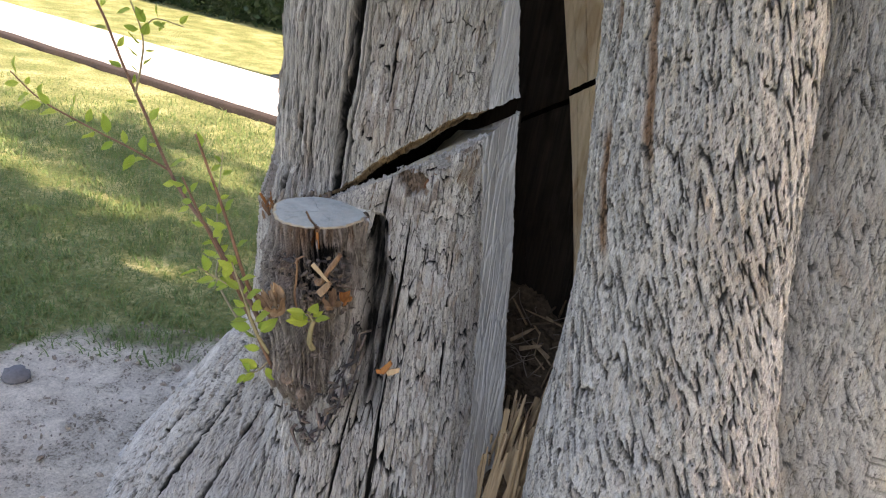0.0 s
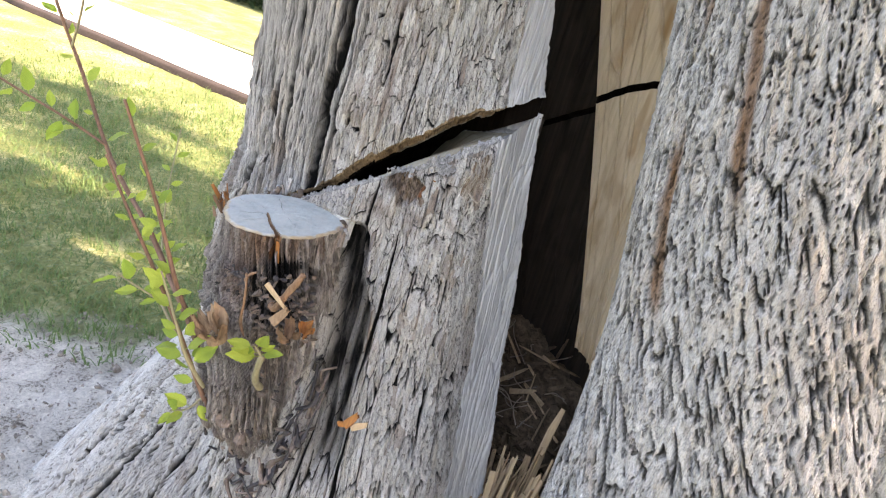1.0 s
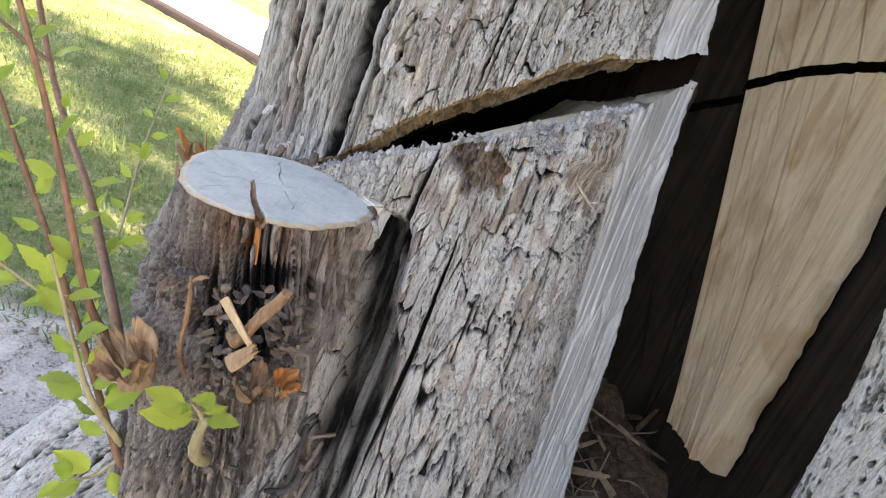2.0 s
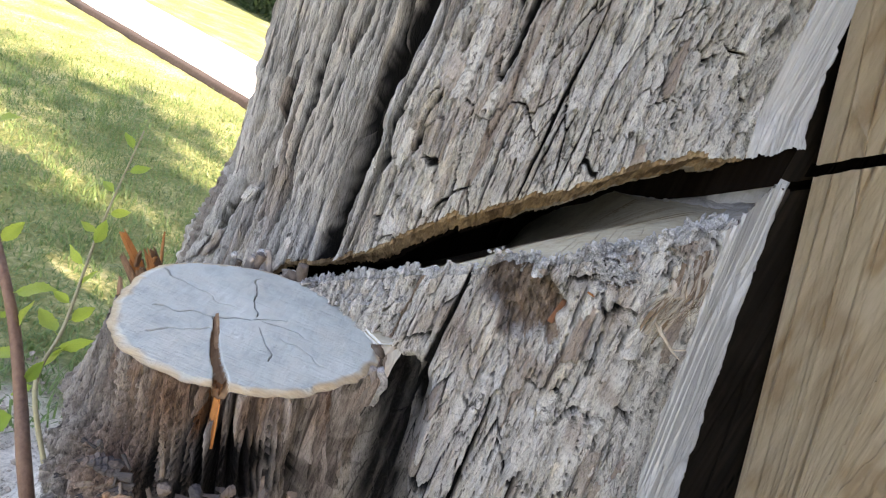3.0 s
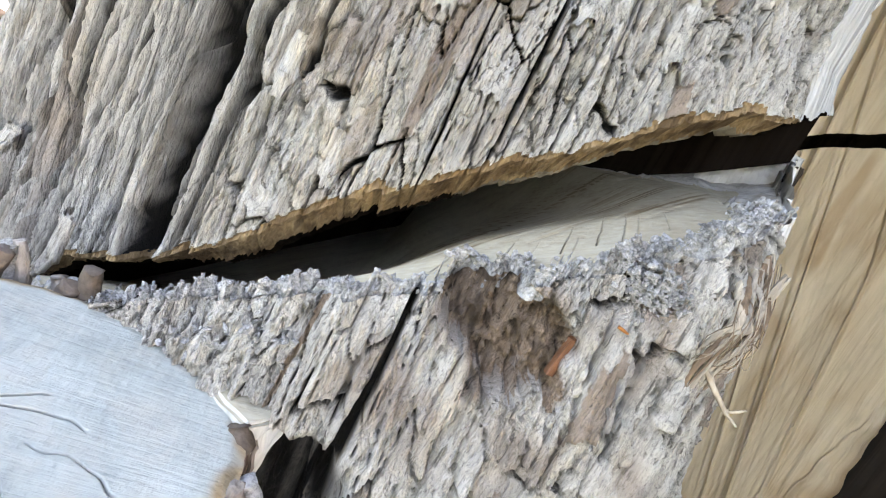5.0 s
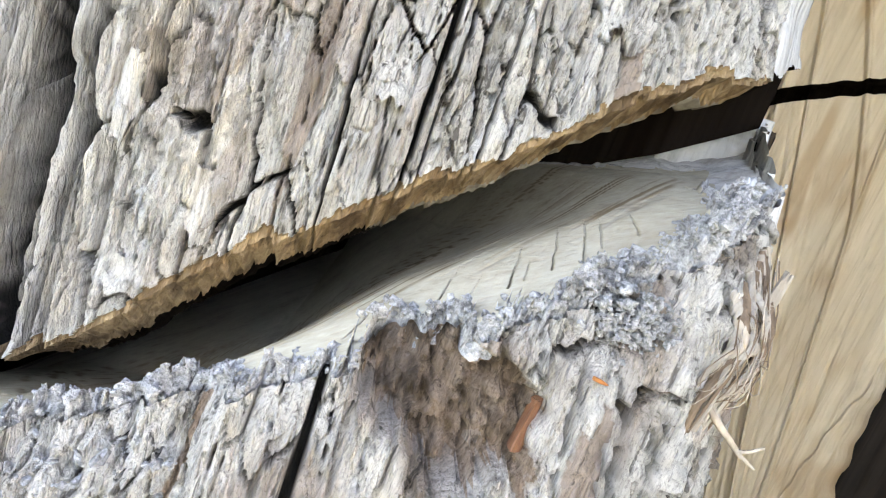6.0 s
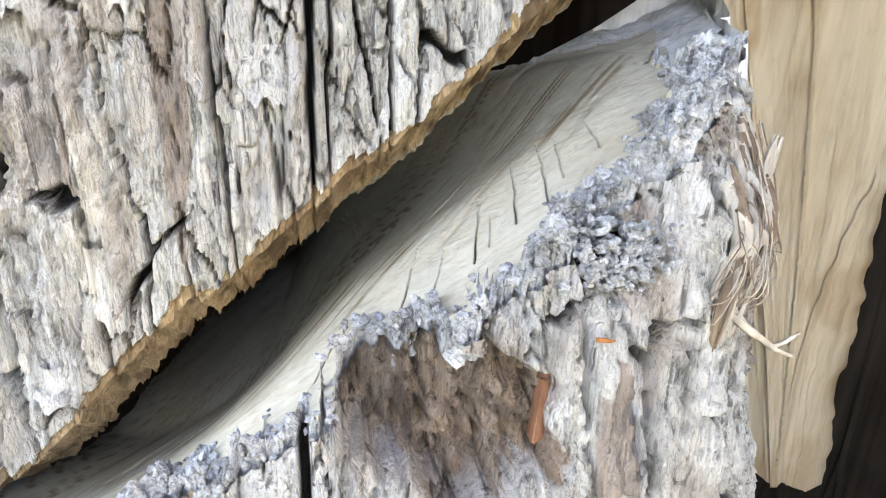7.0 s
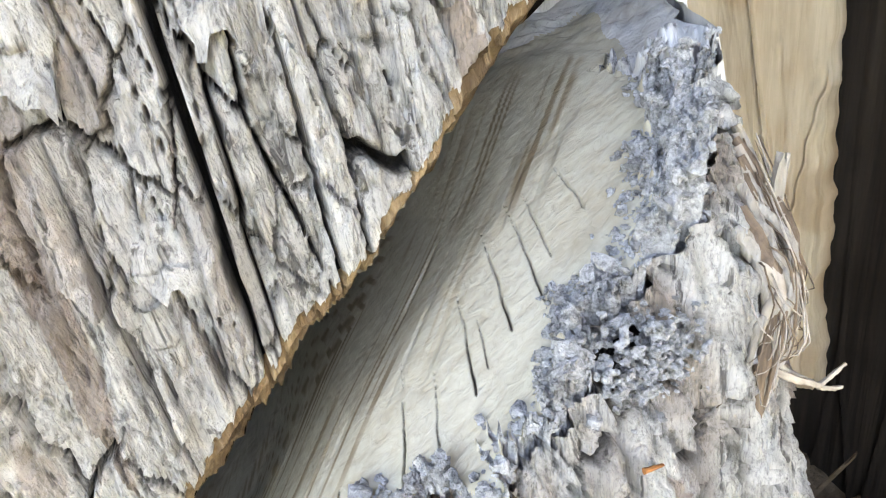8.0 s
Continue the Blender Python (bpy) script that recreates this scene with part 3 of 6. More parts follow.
def trunk_sheet(name, upper, columns, rows, seed, label):
    """Bark, bare wood and the torn inner side of the trunk above or below the saw cut, as one sheet."""
    t = columns[None, :] + 0 * rows[:, None]              # 0..1 maps on the bark, 1..2 on the torn side
    a_first = np.where(t <= 1.0, t, 1 + 25.5 * np.minimum((t - 1.0) / 0.72, 1))
    a_first = np.maximum(a_first, -62)
    x0 = AXIS[0] + np.where(a_first > 8, 0.315 - 0.002 * (a_first - 8), 0.315) * np.sin(a_first * DEG)
    if upper:
        z_edge = lip_height(x0)
        v = rows[:, None]
        z = z_edge + (2.3 - z_edge) * v
        edge_a = np.clip(26.0 - (z - 1.012) * 48, 15, 27)
    else:
        z_edge = saw_plane(x0, AXIS[1] - 0.34 * np.cos(a_first * DEG)) - 0.006
        v = rows[:, None]
        z = z_edge + (-0.10 - z_edge) * v
        edge_a = 27.0 + 3.0 * step(0.98, 0.75, z)
    jag = 0.5 * fbm(z * 16, z * 0 + 4, 3, seed + 50) + 0.3 * fbm(z * 160, z * 0 + 9, 2, seed + 51)
    front = t <= 1.0
    k = np.clip(t - 1.0, 0, 1)                             # bare wood band then the inner side
    a = np.where(front, t, 1 + (edge_a + jag - 1) * np.minimum(k / 0.72, 1))
    inner = step(0.72, 1.0, k)
    a = a - inner * 6
    r = radius_upper(a, z) if upper else radius_lower(a, z)
    s = r * a * DEG
    damp_and_shade = 0 * z
    calm = step(-27, -15, a) * (1.0 if upper else 0.15)     # flatter, finer plates on the front
    detail = 1 - 0.5 * np.maximum(step(-28, -36, a), step(0.15, 0.22, np.abs(z - z_edge)))
    ribs = step(-19, -29, a) * (1.0 if upper else 0.0)
    long_ribs = rib_relief(s, z, 0.0092, 0.0078, seed)
    away = step(0.15, 0.32, np.abs(z - z_edge))
    flat_plates = bark_relief(s, z, 0.0105, 0.062, 0.0050 * (1 + 0.6 * away), seed + 400, 1.25, 0.42 * (1 + 0.8 * away), detail)
    h, plate, bared, split = (ribs * p + (1 - ribs) * q for p, q in zip(long_ribs, flat_plates))
    # long deep furrows
    if upper:
        deep = np.maximum.reduce([furrow(a, z, -28.3, -3, 3.2, 0.80, 1.40, seed + 60, 0.9), 0.9 * furrow(a, z, -24.8, 2, 1.8, 0.86, 1.00, seed + 61),
                                  0.8 * furrow(a, z, -14.9, -3, 0.7, 0.985, 1.10, seed + 62), 0.6 * furrow(a, z, -8, 4, 0.24, 0.93, 1.05, seed + 63),
                                  0.9 * furrow(a, z, -44.5, -4, 2.0, 0.80, 1.3, seed + 64), 0.8 * furrow(a, z, -35, -3, 1.3, 0.80, 0.95, seed + 65),
                                  0.8 * furrow(a, z, -49.5, 6, 1.9, 0.80, 1.1, seed + 67), 0.8 * furrow(a, z, -39.5, 8, 1.4, 0.83, 1.05, seed + 69),
                                  0.8 * furrow(a, z, -31.5, 6, 1.2, 0.90, 1.15, seed + 59), 0.7 * furrow(a, z, -20.3, 5, 0.6, 0.92, 1.06, seed + 58),
                                  0.6 * furrow(a, z, -11.5, -5, 0.22, 0.92, 0.985, seed + 57), 0.6 * furrow(a, z, -5, 5, 0.2, 0.94, 1.0, seed + 56),
                                  0.8 * furrow(a, z, -55, 5, 1.8, 0.75, 1.2, seed + 55)])
        h = h * (1 + 0.25 * step(-16, -22, a) * step(-36, -30, a)) * (1 - 0.88 * step(0.0, 0.75, deep)) - (0.034 - 0.020 * calm) * deep
        bared = np.maximum(bared, 0.9 * step(0.6, 1, furrow(a, z, -13.5, 7, 2.0, 0.93, 1.05, seed + 68)))
    else:
        deep = np.maximum.reduce([0.35 * furrow(a, z, -9.5, 3, 0.7, 0.80, 0.915, seed + 70), 0.3 * furrow(a, z, 5.5, -6, 0.15, 0.78, 0.88, seed + 71),
                                  0.5 * furrow(a, z, -40, 3, 1.4, 0.15, 0.6, seed + 72), 0.5 * furrow(a, z, -52, 5, 1.5, 0.1, 0.5, seed + 73),
                                  0.5 * furrow(a, z, -2, 2, 0.8, 0.3, 0.62, seed + 74), 0.5 * furrow(a, z, -66, 6, 1.5, 0.1, 0.6, seed + 75),
                                  0.7 * furrow(a, z, -22, 8, 0.8, 0.2, 0.52, seed + 76), 0.7 * furrow(a, z, -15, 3, 0.6, 0.2, 0.50, seed + 77), 0.8 * furrow(a, z, -28, 12, 0.8, 0.2, 0.6, seed + 78),
                                  0.6 * furrow(a, z, -8, 4, 0.6, 0.3, 0.60, seed + 79), 0.7 * furrow(a, z, -34, 14, 0.8, 0.1, 0.5, seed + 86), 0.7 * furrow(a, z, -47, 16, 0.8, 0.1, 0.5, seed + 87),
                                  0.5 * furrow(a, z, -3, 3, 0.5, 0.66, 0.84, seed + 88), 0.4 * furrow(a, z, 0.5, -4, 0.16, 0.70, 0.86, seed + 89), 0.4 * furrow(a, z, 7, -4, 0.4, 0.60, 0.88, seed + 53)])
        h = h * (1 - 0.85 * step(0.0, 0.75, deep)) - 0.020 * deep
        # damp groove beside the branch stub, shade painted between its folds
        middle = table(z, [(0.50, -9), (0.60, -7.5), (0.69, -6.5), (0.76, -8.2), (0.80, -10.2), (0.85, -11.8)])
        groove = step(4.0, 2.2, np.abs(a - middle - 1.2 * fbm(z * 12, z * 0 + 2, 2, seed + 80))) * step(0.52, 0.60, z) * step(0.852, 0.83, z)
        behind_stub = step(-24, -20, a) * step(-11.5, -13.5, a) * step(0.825, 0.845, z)
        h = h - 0.009 * behind_stub + 0.006 * behind_stub * fbm(s / 0.005, z / 0.007, 4, seed + 41)
        fold = np.abs(vnoise((a + 2.0 * fbm(z * 8, z * 0 + 5, 2, seed + 84)) / 1.5, z * 7, seed + 85))
        h = h * (1 - 0.75 * groove) - 0.042 * groove + groove * 0.007 * fbm(s / 0.009, z / 0.022, 4, seed + 43) + 0.011 * groove * step(0.5, 0.05, fold) + groove * 0.005 * fbm(s / 0.004, z / 0.012, 3, seed + 45)
        damp_and_shade = groove * (0.50 + 0.45 * step(0.15, 0.45, fold) + 0.30 * fbm(s / 0.006, z / 0.04, 3, seed + 52))
        # brown bay under the callus
        x = AXIS[0] + r * np.sin(a * DEG)
        bay = step(1.0, 0.80, np.hypot((x - 0.007 - 0.25 * (0.902 - z)) / 0.0255, (z - 0.902) / 0.0185) + 0.42 * fbm(x * 150, z * 90, 4, seed + 81))
        h = h * (1 - 0.7 * bay) - (0.011 + 0.25 * np.clip(0.012 - x, -0.016, 0.02)) * bay + bay * (0.005 * fbm(x * 330, z * 110, 4, seed + 82) + 0.0060 * fbm(x * 480, z * 330, 3, seed + 44) + 0.004 * fbm(x * 90, z * 60, 2, seed + 48))
        # shade of the left scarp painted in, with darker mottling
        damp_and_shade = np.maximum(damp_and_shade, bay * (0.25 * step(0.012, -0.012, x) + 0.5 * step(0.0, 0.5, fbm(x * 300, z * 140, 3, seed + 49))))
        bared = np.maximum(bared, bay)
        # pocket under the callus, its shade coloured dark
        pocket = step(1.0, 0.6, np.hypot((x - 0.044) / 0.013, (z - 0.930) / 0.0075) + 0.25 * fbm(x * 200, z * 200, 3, seed + 47))
        h = h - 0.006 * pocket
        damp_and_shade = np.maximum(damp_and_shade, 0.9 * pocket)
        near_bay = step(1.0, 0.7, np.hypot((x - 0.015) / 0.035, (z - 0.887) / 0.035))
        h = h * (1 - near_bay) + near_bay * np.maximum(h, -0.019)
        split = split * (1 - 0.3 * near_bay)
        # old stain below the stub's side
        stain = step(0.5, 1.0, furrow(a, z, -12.6, 4, 1.2, 0.85, 0.897, seed + 83))
        bared = np.maximum(bared, 0.9 * stain)
        h = h - 0.010 * step(0.0, 0.02, z - (z_edge - 0.016)) * step(-24, -20, a) * 0.4
    bare = table(z, [(2.3, 12), (1.2, 12.5), (1.0, 13.0)]) if upper else table(z, [(1.0, 11.3), (0.958, 12), (0.84, 15), (0.727, 18), (0.5, 17), (0.3, 14)])
    wood = step(-0.4, 0.4, a - bare + 1.1 * fbm(z * 34, z * 0, 3, seed + 90))
    wood = np.maximum(wood, 1.0 * (inner > 0.01))
    h = h * (1 - wood) + wood * wood_relief(s, z, 0.0028, seed + 91)
    if upper:
        h = h * (0.35 + 0.65 * step(0.001, 0.012, z - z_edge))
    ribbed = np.maximum(step(-20, -30, a) * (1.0 if upper else 0.0), 0.8 * step(0.02, 0.3, deep)) * step(0.003, 0.012, np.abs(z - z_edge))
    # shade of splits, furrow walls and recesses, put into the bark's colour
    dark = np.maximum.reduce([split, step(0.02, 0.22, deep), damp_and_shade + 0 * split])
    h, plate, dark = (v * (1 - ribbed) + drawn_out(v) * ribbed for v in (h, plate, dark))
    h = h + ribbed * (0.0016 * fbm(s / 0.0022, z / 0.020, 3, seed + 97) + 0.0012 * terrace(3 * fbm(s / 0.004, z / 0.030, 3, seed + 98), 0.1))
    r = r + h
    r = r - inner * table(z, [(0.3, 0.16), (0.9, 0.05), (1.1, 0.045)])
    P = polar(a, r, z)
    if upper:
        P[..., 2] += 0.0008 * h / 0.003 * (rows[:, None] < 0.02)
    index = (wood[:-1, :-1] > 0.5).astype(int)
    if upper:
        over = z - z_edge
        band = (over < 0.0024 + 0.0022 * fbm(s / 0.011, s * 0, 3, seed + 95) + 0.0016 * fbm(s / 0.0016, s * 0, 2, seed + 96)) & (wood < 0.5) & (a > -40)
        P = polar(a, r - 0.0016 * band, z)
        index = np.where(band[:-1, :-1], 2, index)
    if not upper:
        # bared brown patches, laid on more strongly to darken this shaded zone
        bared = np.maximum(bared, 0.85 * step(-0.1, 0.4, fbm(s / 0.02, z / 0.03, 3, seed + 46)) * step(0.84, 0.88, z) * step(-16, -8, a))
    warm = np.clip(bared, 0, 1) * (1 - wood)
    if not upper:
        brown = np.maximum(bay, stain) + 0.55 * fbm(x * 210, z * 130, 4, seed + 42)
        index = np.where((brown > 0.74)[:-1, :-1], 3, index)
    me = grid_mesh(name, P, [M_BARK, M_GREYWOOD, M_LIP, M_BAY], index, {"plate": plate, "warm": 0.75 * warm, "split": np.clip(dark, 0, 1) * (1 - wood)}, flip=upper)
    place_mesh(name, me, tree, label)
    return P


columns = np.concatenate([np.linspace(-235, -85, 30)[:-1], np.linspace(-85, -62, 50)[:-1], np.linspace(-62, -34, 360)[:-1], np.linspace(-34, 1, 390)[:-1], np.linspace(1.0, 1.72, 180)[:-1], np.linspace(1.72, 2.0, 16)])
columns_low = np.concatenate([np.linspace(-235, -85, 30)[:-1], np.linspace(-85, -62, 50)[:-1], np.linspace(-62, -34, 210)[:-1], np.linspace(-34, 1, 390)[:-1], np.linspace(1.0, 1.72, 150)[:-1], np.linspace(1.72, 2.0, 16)])
rows_up = np.concatenate([np.linspace(0, 0.0036, 9)[:-1], np.linspace(0.0036, 0.055, 115)[:-1], np.linspace(0.055, 0.13, 120)[:-1], np.linspace(0.13, 0.36, 150)[:-1], np.linspace(0.36, 1, 20)])
rows_low = np.concatenate([np.linspace(0, 0.16, 240)[:-1], np.linspace(0.16, 0.45, 150)[:-1], np.linspace(0.45, 1, 80)])
UP = trunk_sheet("trunk_above_cut", True, columns, rows_up, 100, "grey fissured bark above the saw cut")
LOW = trunk_sheet("trunk_below_cut", False, columns_low, rows_low, 200, "grey fissured bark below the saw cut")


def depth_of_wall(a):
    return table(a, [(-60, 0.03), (-4, 0.03), (3, 0.06), (8, 0.12), (13, 0.20), (18, 0.242), (27, 0.262)])


def cut_under():
    """Underside of the trunk over the cut: bark rim, then wood with shade painted in."""
    edge = UP[0]
    keep = (columns > -60) & (columns <= 1.72)
    edge = edge[keep]
    rel = edge[:, :2] - AXIS
    r0 = np.hypot(rel[:, 0], rel[:, 1])
    a = np.degrees(np.arctan2(rel[:, 0], -rel[:, 1]))
    t = np.concatenate([np.linspace(0, 0.034, 52), np.linspace(0.036, 0.06, 10), np.linspace(0.065, 0.31, 24)])
    r = np.maximum(r0[None] - t[:, None], depth_of_wall(a)[None])
    aa = a[None] + 0 * r
    tt = t[:, None] + 0.0035 * fbm(aa * 0.8, r * 60, 3, 304) * step(0.002, 0.008, t)[:, None]
    z = edge[None, :, 2] + 0.0018 * np.minimum(t[:, None] / 0.004, 1) * fbm(aa * 5.5, r * 60, 3, 301) * step(0.03, 0.01, t)[:, None]
    # frayed bark, a rim of grey wood, then the void, painted near black
    fall = 0.10 + 0.60 * step(-27, -19, aa) * step(16, 10, aa)
    thick = 0.013 - 0.005 * step(4, 10, aa) + 0 * tt
    z = z - fall * np.minimum(tt, thick) - 0.0010 * step(-0.001, 0.001, tt - thick) - 0.6 * fall * np.clip(tt - thick, 0, 0.010) + 0.011 * step(0.009, 0.012, tt - thick)
    P = polar(aa, r, z)
    closing = step(0.04, 0.16, t)[:, None] * step(34, 26, aa)
    z = z * (1 - closing) + closing * (saw_plane(P[..., 0], P[..., 1]) + 0.010)
    P = polar(aa, r, z)
    # shade painted in: near-black behind the rim, at the left and right end
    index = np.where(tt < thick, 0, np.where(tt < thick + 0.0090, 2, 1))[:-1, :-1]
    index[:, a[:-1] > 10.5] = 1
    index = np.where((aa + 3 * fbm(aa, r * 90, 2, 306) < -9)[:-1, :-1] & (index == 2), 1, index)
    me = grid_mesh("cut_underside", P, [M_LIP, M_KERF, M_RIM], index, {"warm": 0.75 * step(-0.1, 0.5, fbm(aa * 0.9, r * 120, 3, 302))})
    place_mesh("cut_underside", me, tree, "tan bark rim and wood on the upper side of the cut")


cut_under()


def cut_face():
    """The pale sawn face under the cut, with saw marks and drying cracks, behind a crumbly callus edge."""
    a = np.concatenate([np.linspace(-62, -26, 40)[:-1], np.linspace(-26, -12, 110)[:-1], np.linspace(-12, 12, 500)[:-1], np.linspace(12, 28.0, 80)])
    t = np.concatenate([np.linspace(-0.012, 0.05, 150)[:-1], np.linspace(0.05, 0.09, 70)[:-1], np.linspace(0.09, 0.30, 60)])
    aa = a[None] + 0 * t[:, None]
    edge = LOW[0]
    rel = edge[:, :2] - AXIS
    a_edge = np.degrees(np.arctan2(rel[:, 0], -rel[:, 1]))
    use = columns_low <= 1.72
    order = np.argsort(a_edge[use])
    r_out = np.interp(a, a_edge[use][order], np.hypot(rel[use, 0], rel[use, 1])[order])
    z_out = np.interp(a, a_edge[use][order], edge[use][order, 2])
    r_in = depth_of_wall(a) + 0.004 * fbm(a * 1.3, a * 0, 3, 311)
    smooth_edge = radius_lower(a, saw_plane(AXIS[0] + 0.33 * np.sin(a * DEG), AXIS[1] - 0.33 * np.cos(a * DEG)))
    r = smooth_edge[None] - t[:, None]
    r = np.where(t[:, None] > 0.09, (smooth_edge - 0.09)[None] + (r_in - smooth_edge + 0.09)[None] * (t[:, None] - 0.09) / 0.21, r)
    r = np.minimum(r, r_out[None])
    P = polar(aa, r, 0 * r)
    X, Y = P[..., 0], P[..., 1]
    inside = r_out[None] - r
    inward = np.maximum(0, smooth_edge[None] - r)
    z = saw_plane(X, Y) + 0.0
    # front bevel, saw marks, cracks
    ridge = table(a, [(-62, 0.008), (-25, 0.012), (-15, 0.018), (-10, 0.027), (-6, 0.040), (0, 0.046), (8, 0.050), (28, 0.05)])[None]
    past = inward - ridge
    behind = table(a, [(-62, -0.42), (-14, -0.36), (-8, -0.26), (-3, -0.20), (3, -0.11), (7, 0.02), (11, 0.14), (28, 0.14)])[None]
    z = z + 0.06 * np.minimum(0, past) + behind * np.minimum(0.5 * (past + np.sqrt(past ** 2 + 0.003 ** 2)), 0.10)
    z = z + 0.0050 * step(0.018, 0.052, inward) * step(-14, -4, aa)
    s = 0.84 * X + 0.54 * Y
    w = 0.84 * Y - 0.54 * X - 0.9 * (X - 0.03) * (Y - 0.93)
    marks = step(0.030, 0.046, inward + 0.004 * vnoise(aa * 0.9, aa * 0, 318))
    z = z + marks * (0.0002 * vnoise(w / 0.0040, s / 0.10, 312) - 0.0007 * step(0.35, 0.8, vnoise(w / 0.0024, s / 0.05, 313)) * step(-0.3, 0.3, vnoise(w / 0.012, s / 0.03, 315)))
    z = z + 0.00010 * fbm(X * 300, Y * 300, 3, 314)
    cracked = 0 * z
    scored = marks * step(0.22, 0.60, vnoise(w / 0.0010, s / 0.06, 316)) * step(-0.6, 0.2, vnoise(w / 0.009, s / 0.045, 317)) * step(0.16, 0.11, inward)
    for i, (a0, lo, hi) in enumerate(((-8.6, 0.018, 0.036), (-7.4, 0.016, 0.030), (-5.6, 0.017, 0.044), (-4.2, 0.016, 0.036), (-2.2, 0.020, 0.046), (-1.4, 0.022, 0.034), (-0.1, 0.023, 0.051), (1.2, 0.020, 0.050), (2.6, 0.026, 0.050), (4.6, 0.026, 0.044))):
        line = np.abs(aa - a0 - 84 * (inward - lo) - 0.05 * vnoise(inward * 260, inward * 0, 320 + i)) * (1.35 if i in (2, 4, 6, 7) else 2.2)
        cut_line = step(0.075, 0.03, line / np.maximum(0.15, step(hi + 0.002, lo + 0.004, inward))) * step(lo, lo + 0.002, inward) * step(hi, hi - 0.003, inward)
        z = z - 0.004 * cut_line
        cracked = np.maximum(cracked, cut_line)
    # callus crumbs along the front, broadest under the right half
    band = table(a, [(-60, 0.016), (-30, 0.016), (-22, 0.018), (-14, 0.013), (-8, 0.009), (-3, 0.010), (0, 0.013), (4, 0.020), (8, 0.019), (11, 0.018), (13, 0.05), (28, 0.05)])
    crumb = step(1.0, 0.72, inside / (band * (0.62 + 0.6 * fbm(a * 0.5, a * 0, 2, 329)))[None] + 0.30 * fbm(aa * 1.6, r * 180, 3, 330))
    limit = 6.9 + 7.9 * (0.326 - r) / 0.042
    crumb = np.maximum(crumb * step(14.5, 12.5, aa), step(-0.4, 1.2, aa - limit + 0.8 * fbm(r * 300, aa, 2, 335)) * step(13.0, 9.0, aa) * step(0.25, 0.31, r))
    e, ident, ox, oy = cells(X / 0.0056 + 0.6 * fbm(X * 300, Y * 300, 2, 331), Y / 0.0056, 332)
    e2, ident2, ox2, oy2 = cells(X / 0.0017, Y / 0.0017, 333)
    lumps = 0.0058 * (ident - 0.35) + 0.0058 * (step(0, 0.5, e) - 0.6) + 0.0016 * (ident2 - 0.5) + 0.0010 * step(0, 0.4, e2) + 0.002 * fbm(X * 160, Y * 160, 2, 334)
    z = z * (1 - crumb) + crumb * (np.minimum(z, saw_plane(X, Y) - 0.001) + lumps)
    drop = step(0.0016, 0.0, inside)
    z = z * (1 - drop) + drop * (z_out[None] - 0.006)
    r = r - 0.0025 * drop
    # torn slats of the far rim
    rim = step(0.012, 0.003, r - r_in[None]) * step(-6, 0, aa)
    tooth = aa * 1.7 + 0.6 * fbm(aa * 0.8, aa * 0, 2, 339)
    z = z + rim * 0.0015 * (0.15 + hash2(np.floor(tooth), 0 * aa, 340)) * (1 - 0.8 * np.abs(tooth - np.floor(tooth) - 0.4)) * step(2, 7, aa)
    z = z + step(13, 18, aa) * 0.0025 * fbm(aa * 0.7, r * 60, 3, 348)
    P = polar(aa, r, z)
    weathered = (aa > np.maximum(11.5, limit) + 0.8 * fbm(r * 120, aa * 0, 2, 345)) | ((rim > 0.3) & (aa > 6))
    index = np.where(crumb > 0.4, 1, 0)
    index = np.where(weathered, 2, index)[:-1, :-1]
    me = grid_mesh("cut_face", P, [M_CUT, M_CALLUS, M_GREYWOOD], index, {"warm": np.clip(0.40 * step(0.0, 0.5, fbm(X * 60, Y * 60, 4, 346)) * step(0.045, 0.012, inward) + 0.75 * scored, 0, 1), "crack": np.maximum(cracked, 0.30 * scored)})
    place_mesh("cut_face", me, tree, "pale sawn wood with saw marks and drying cracks")
    # back of the wall below the face
    n = 30
    v = np.linspace(0, 1, n)[:, None]
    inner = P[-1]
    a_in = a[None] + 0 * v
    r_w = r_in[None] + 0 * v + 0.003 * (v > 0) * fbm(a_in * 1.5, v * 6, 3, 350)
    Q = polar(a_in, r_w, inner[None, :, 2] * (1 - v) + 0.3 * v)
    # shade of the hollow put into the wall's colour
    me = grid_mesh("wall_inside", Q, [M_INNER_SHADE], None, {"warm": 0 * v}, flip=True)
    place_mesh("wall_inside", me, tree, "inner side of the trunk wall, painted dark for shade")
    # near-black sheets added for shade at the cut's end and across the trunk
    part_a = a[a < 11]
    a_k = part_a[None] + 0 * v
    base_z = P[-1, a < 11, 2]
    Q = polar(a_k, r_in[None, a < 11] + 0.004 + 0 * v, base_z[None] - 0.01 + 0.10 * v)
    me = grid_mesh("kerf_shade_sheet", Q, [M_KERF], None, {"warm": 0 * v}, flip=True)
    place_mesh("kerf_shade_sheet", me, tree, "near-black sheet added inside the saw cut for its shade")
    # screen added across the trunk to keep daylight out of the cut
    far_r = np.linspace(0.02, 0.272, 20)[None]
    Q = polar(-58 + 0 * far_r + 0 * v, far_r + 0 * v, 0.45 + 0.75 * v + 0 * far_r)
    place_mesh("kerf_shade_sheet", grid_mesh("kerf_shade_sheet", Q, [M_KERF], None, {"warm": 0 * Q[..., 0]}), tree)
    return P, a, inside


FACE, FACE_A, FACE_IN = cut_face()

# ---- the hollow ----
HOLLOW = np.array((0.20, 1.05))


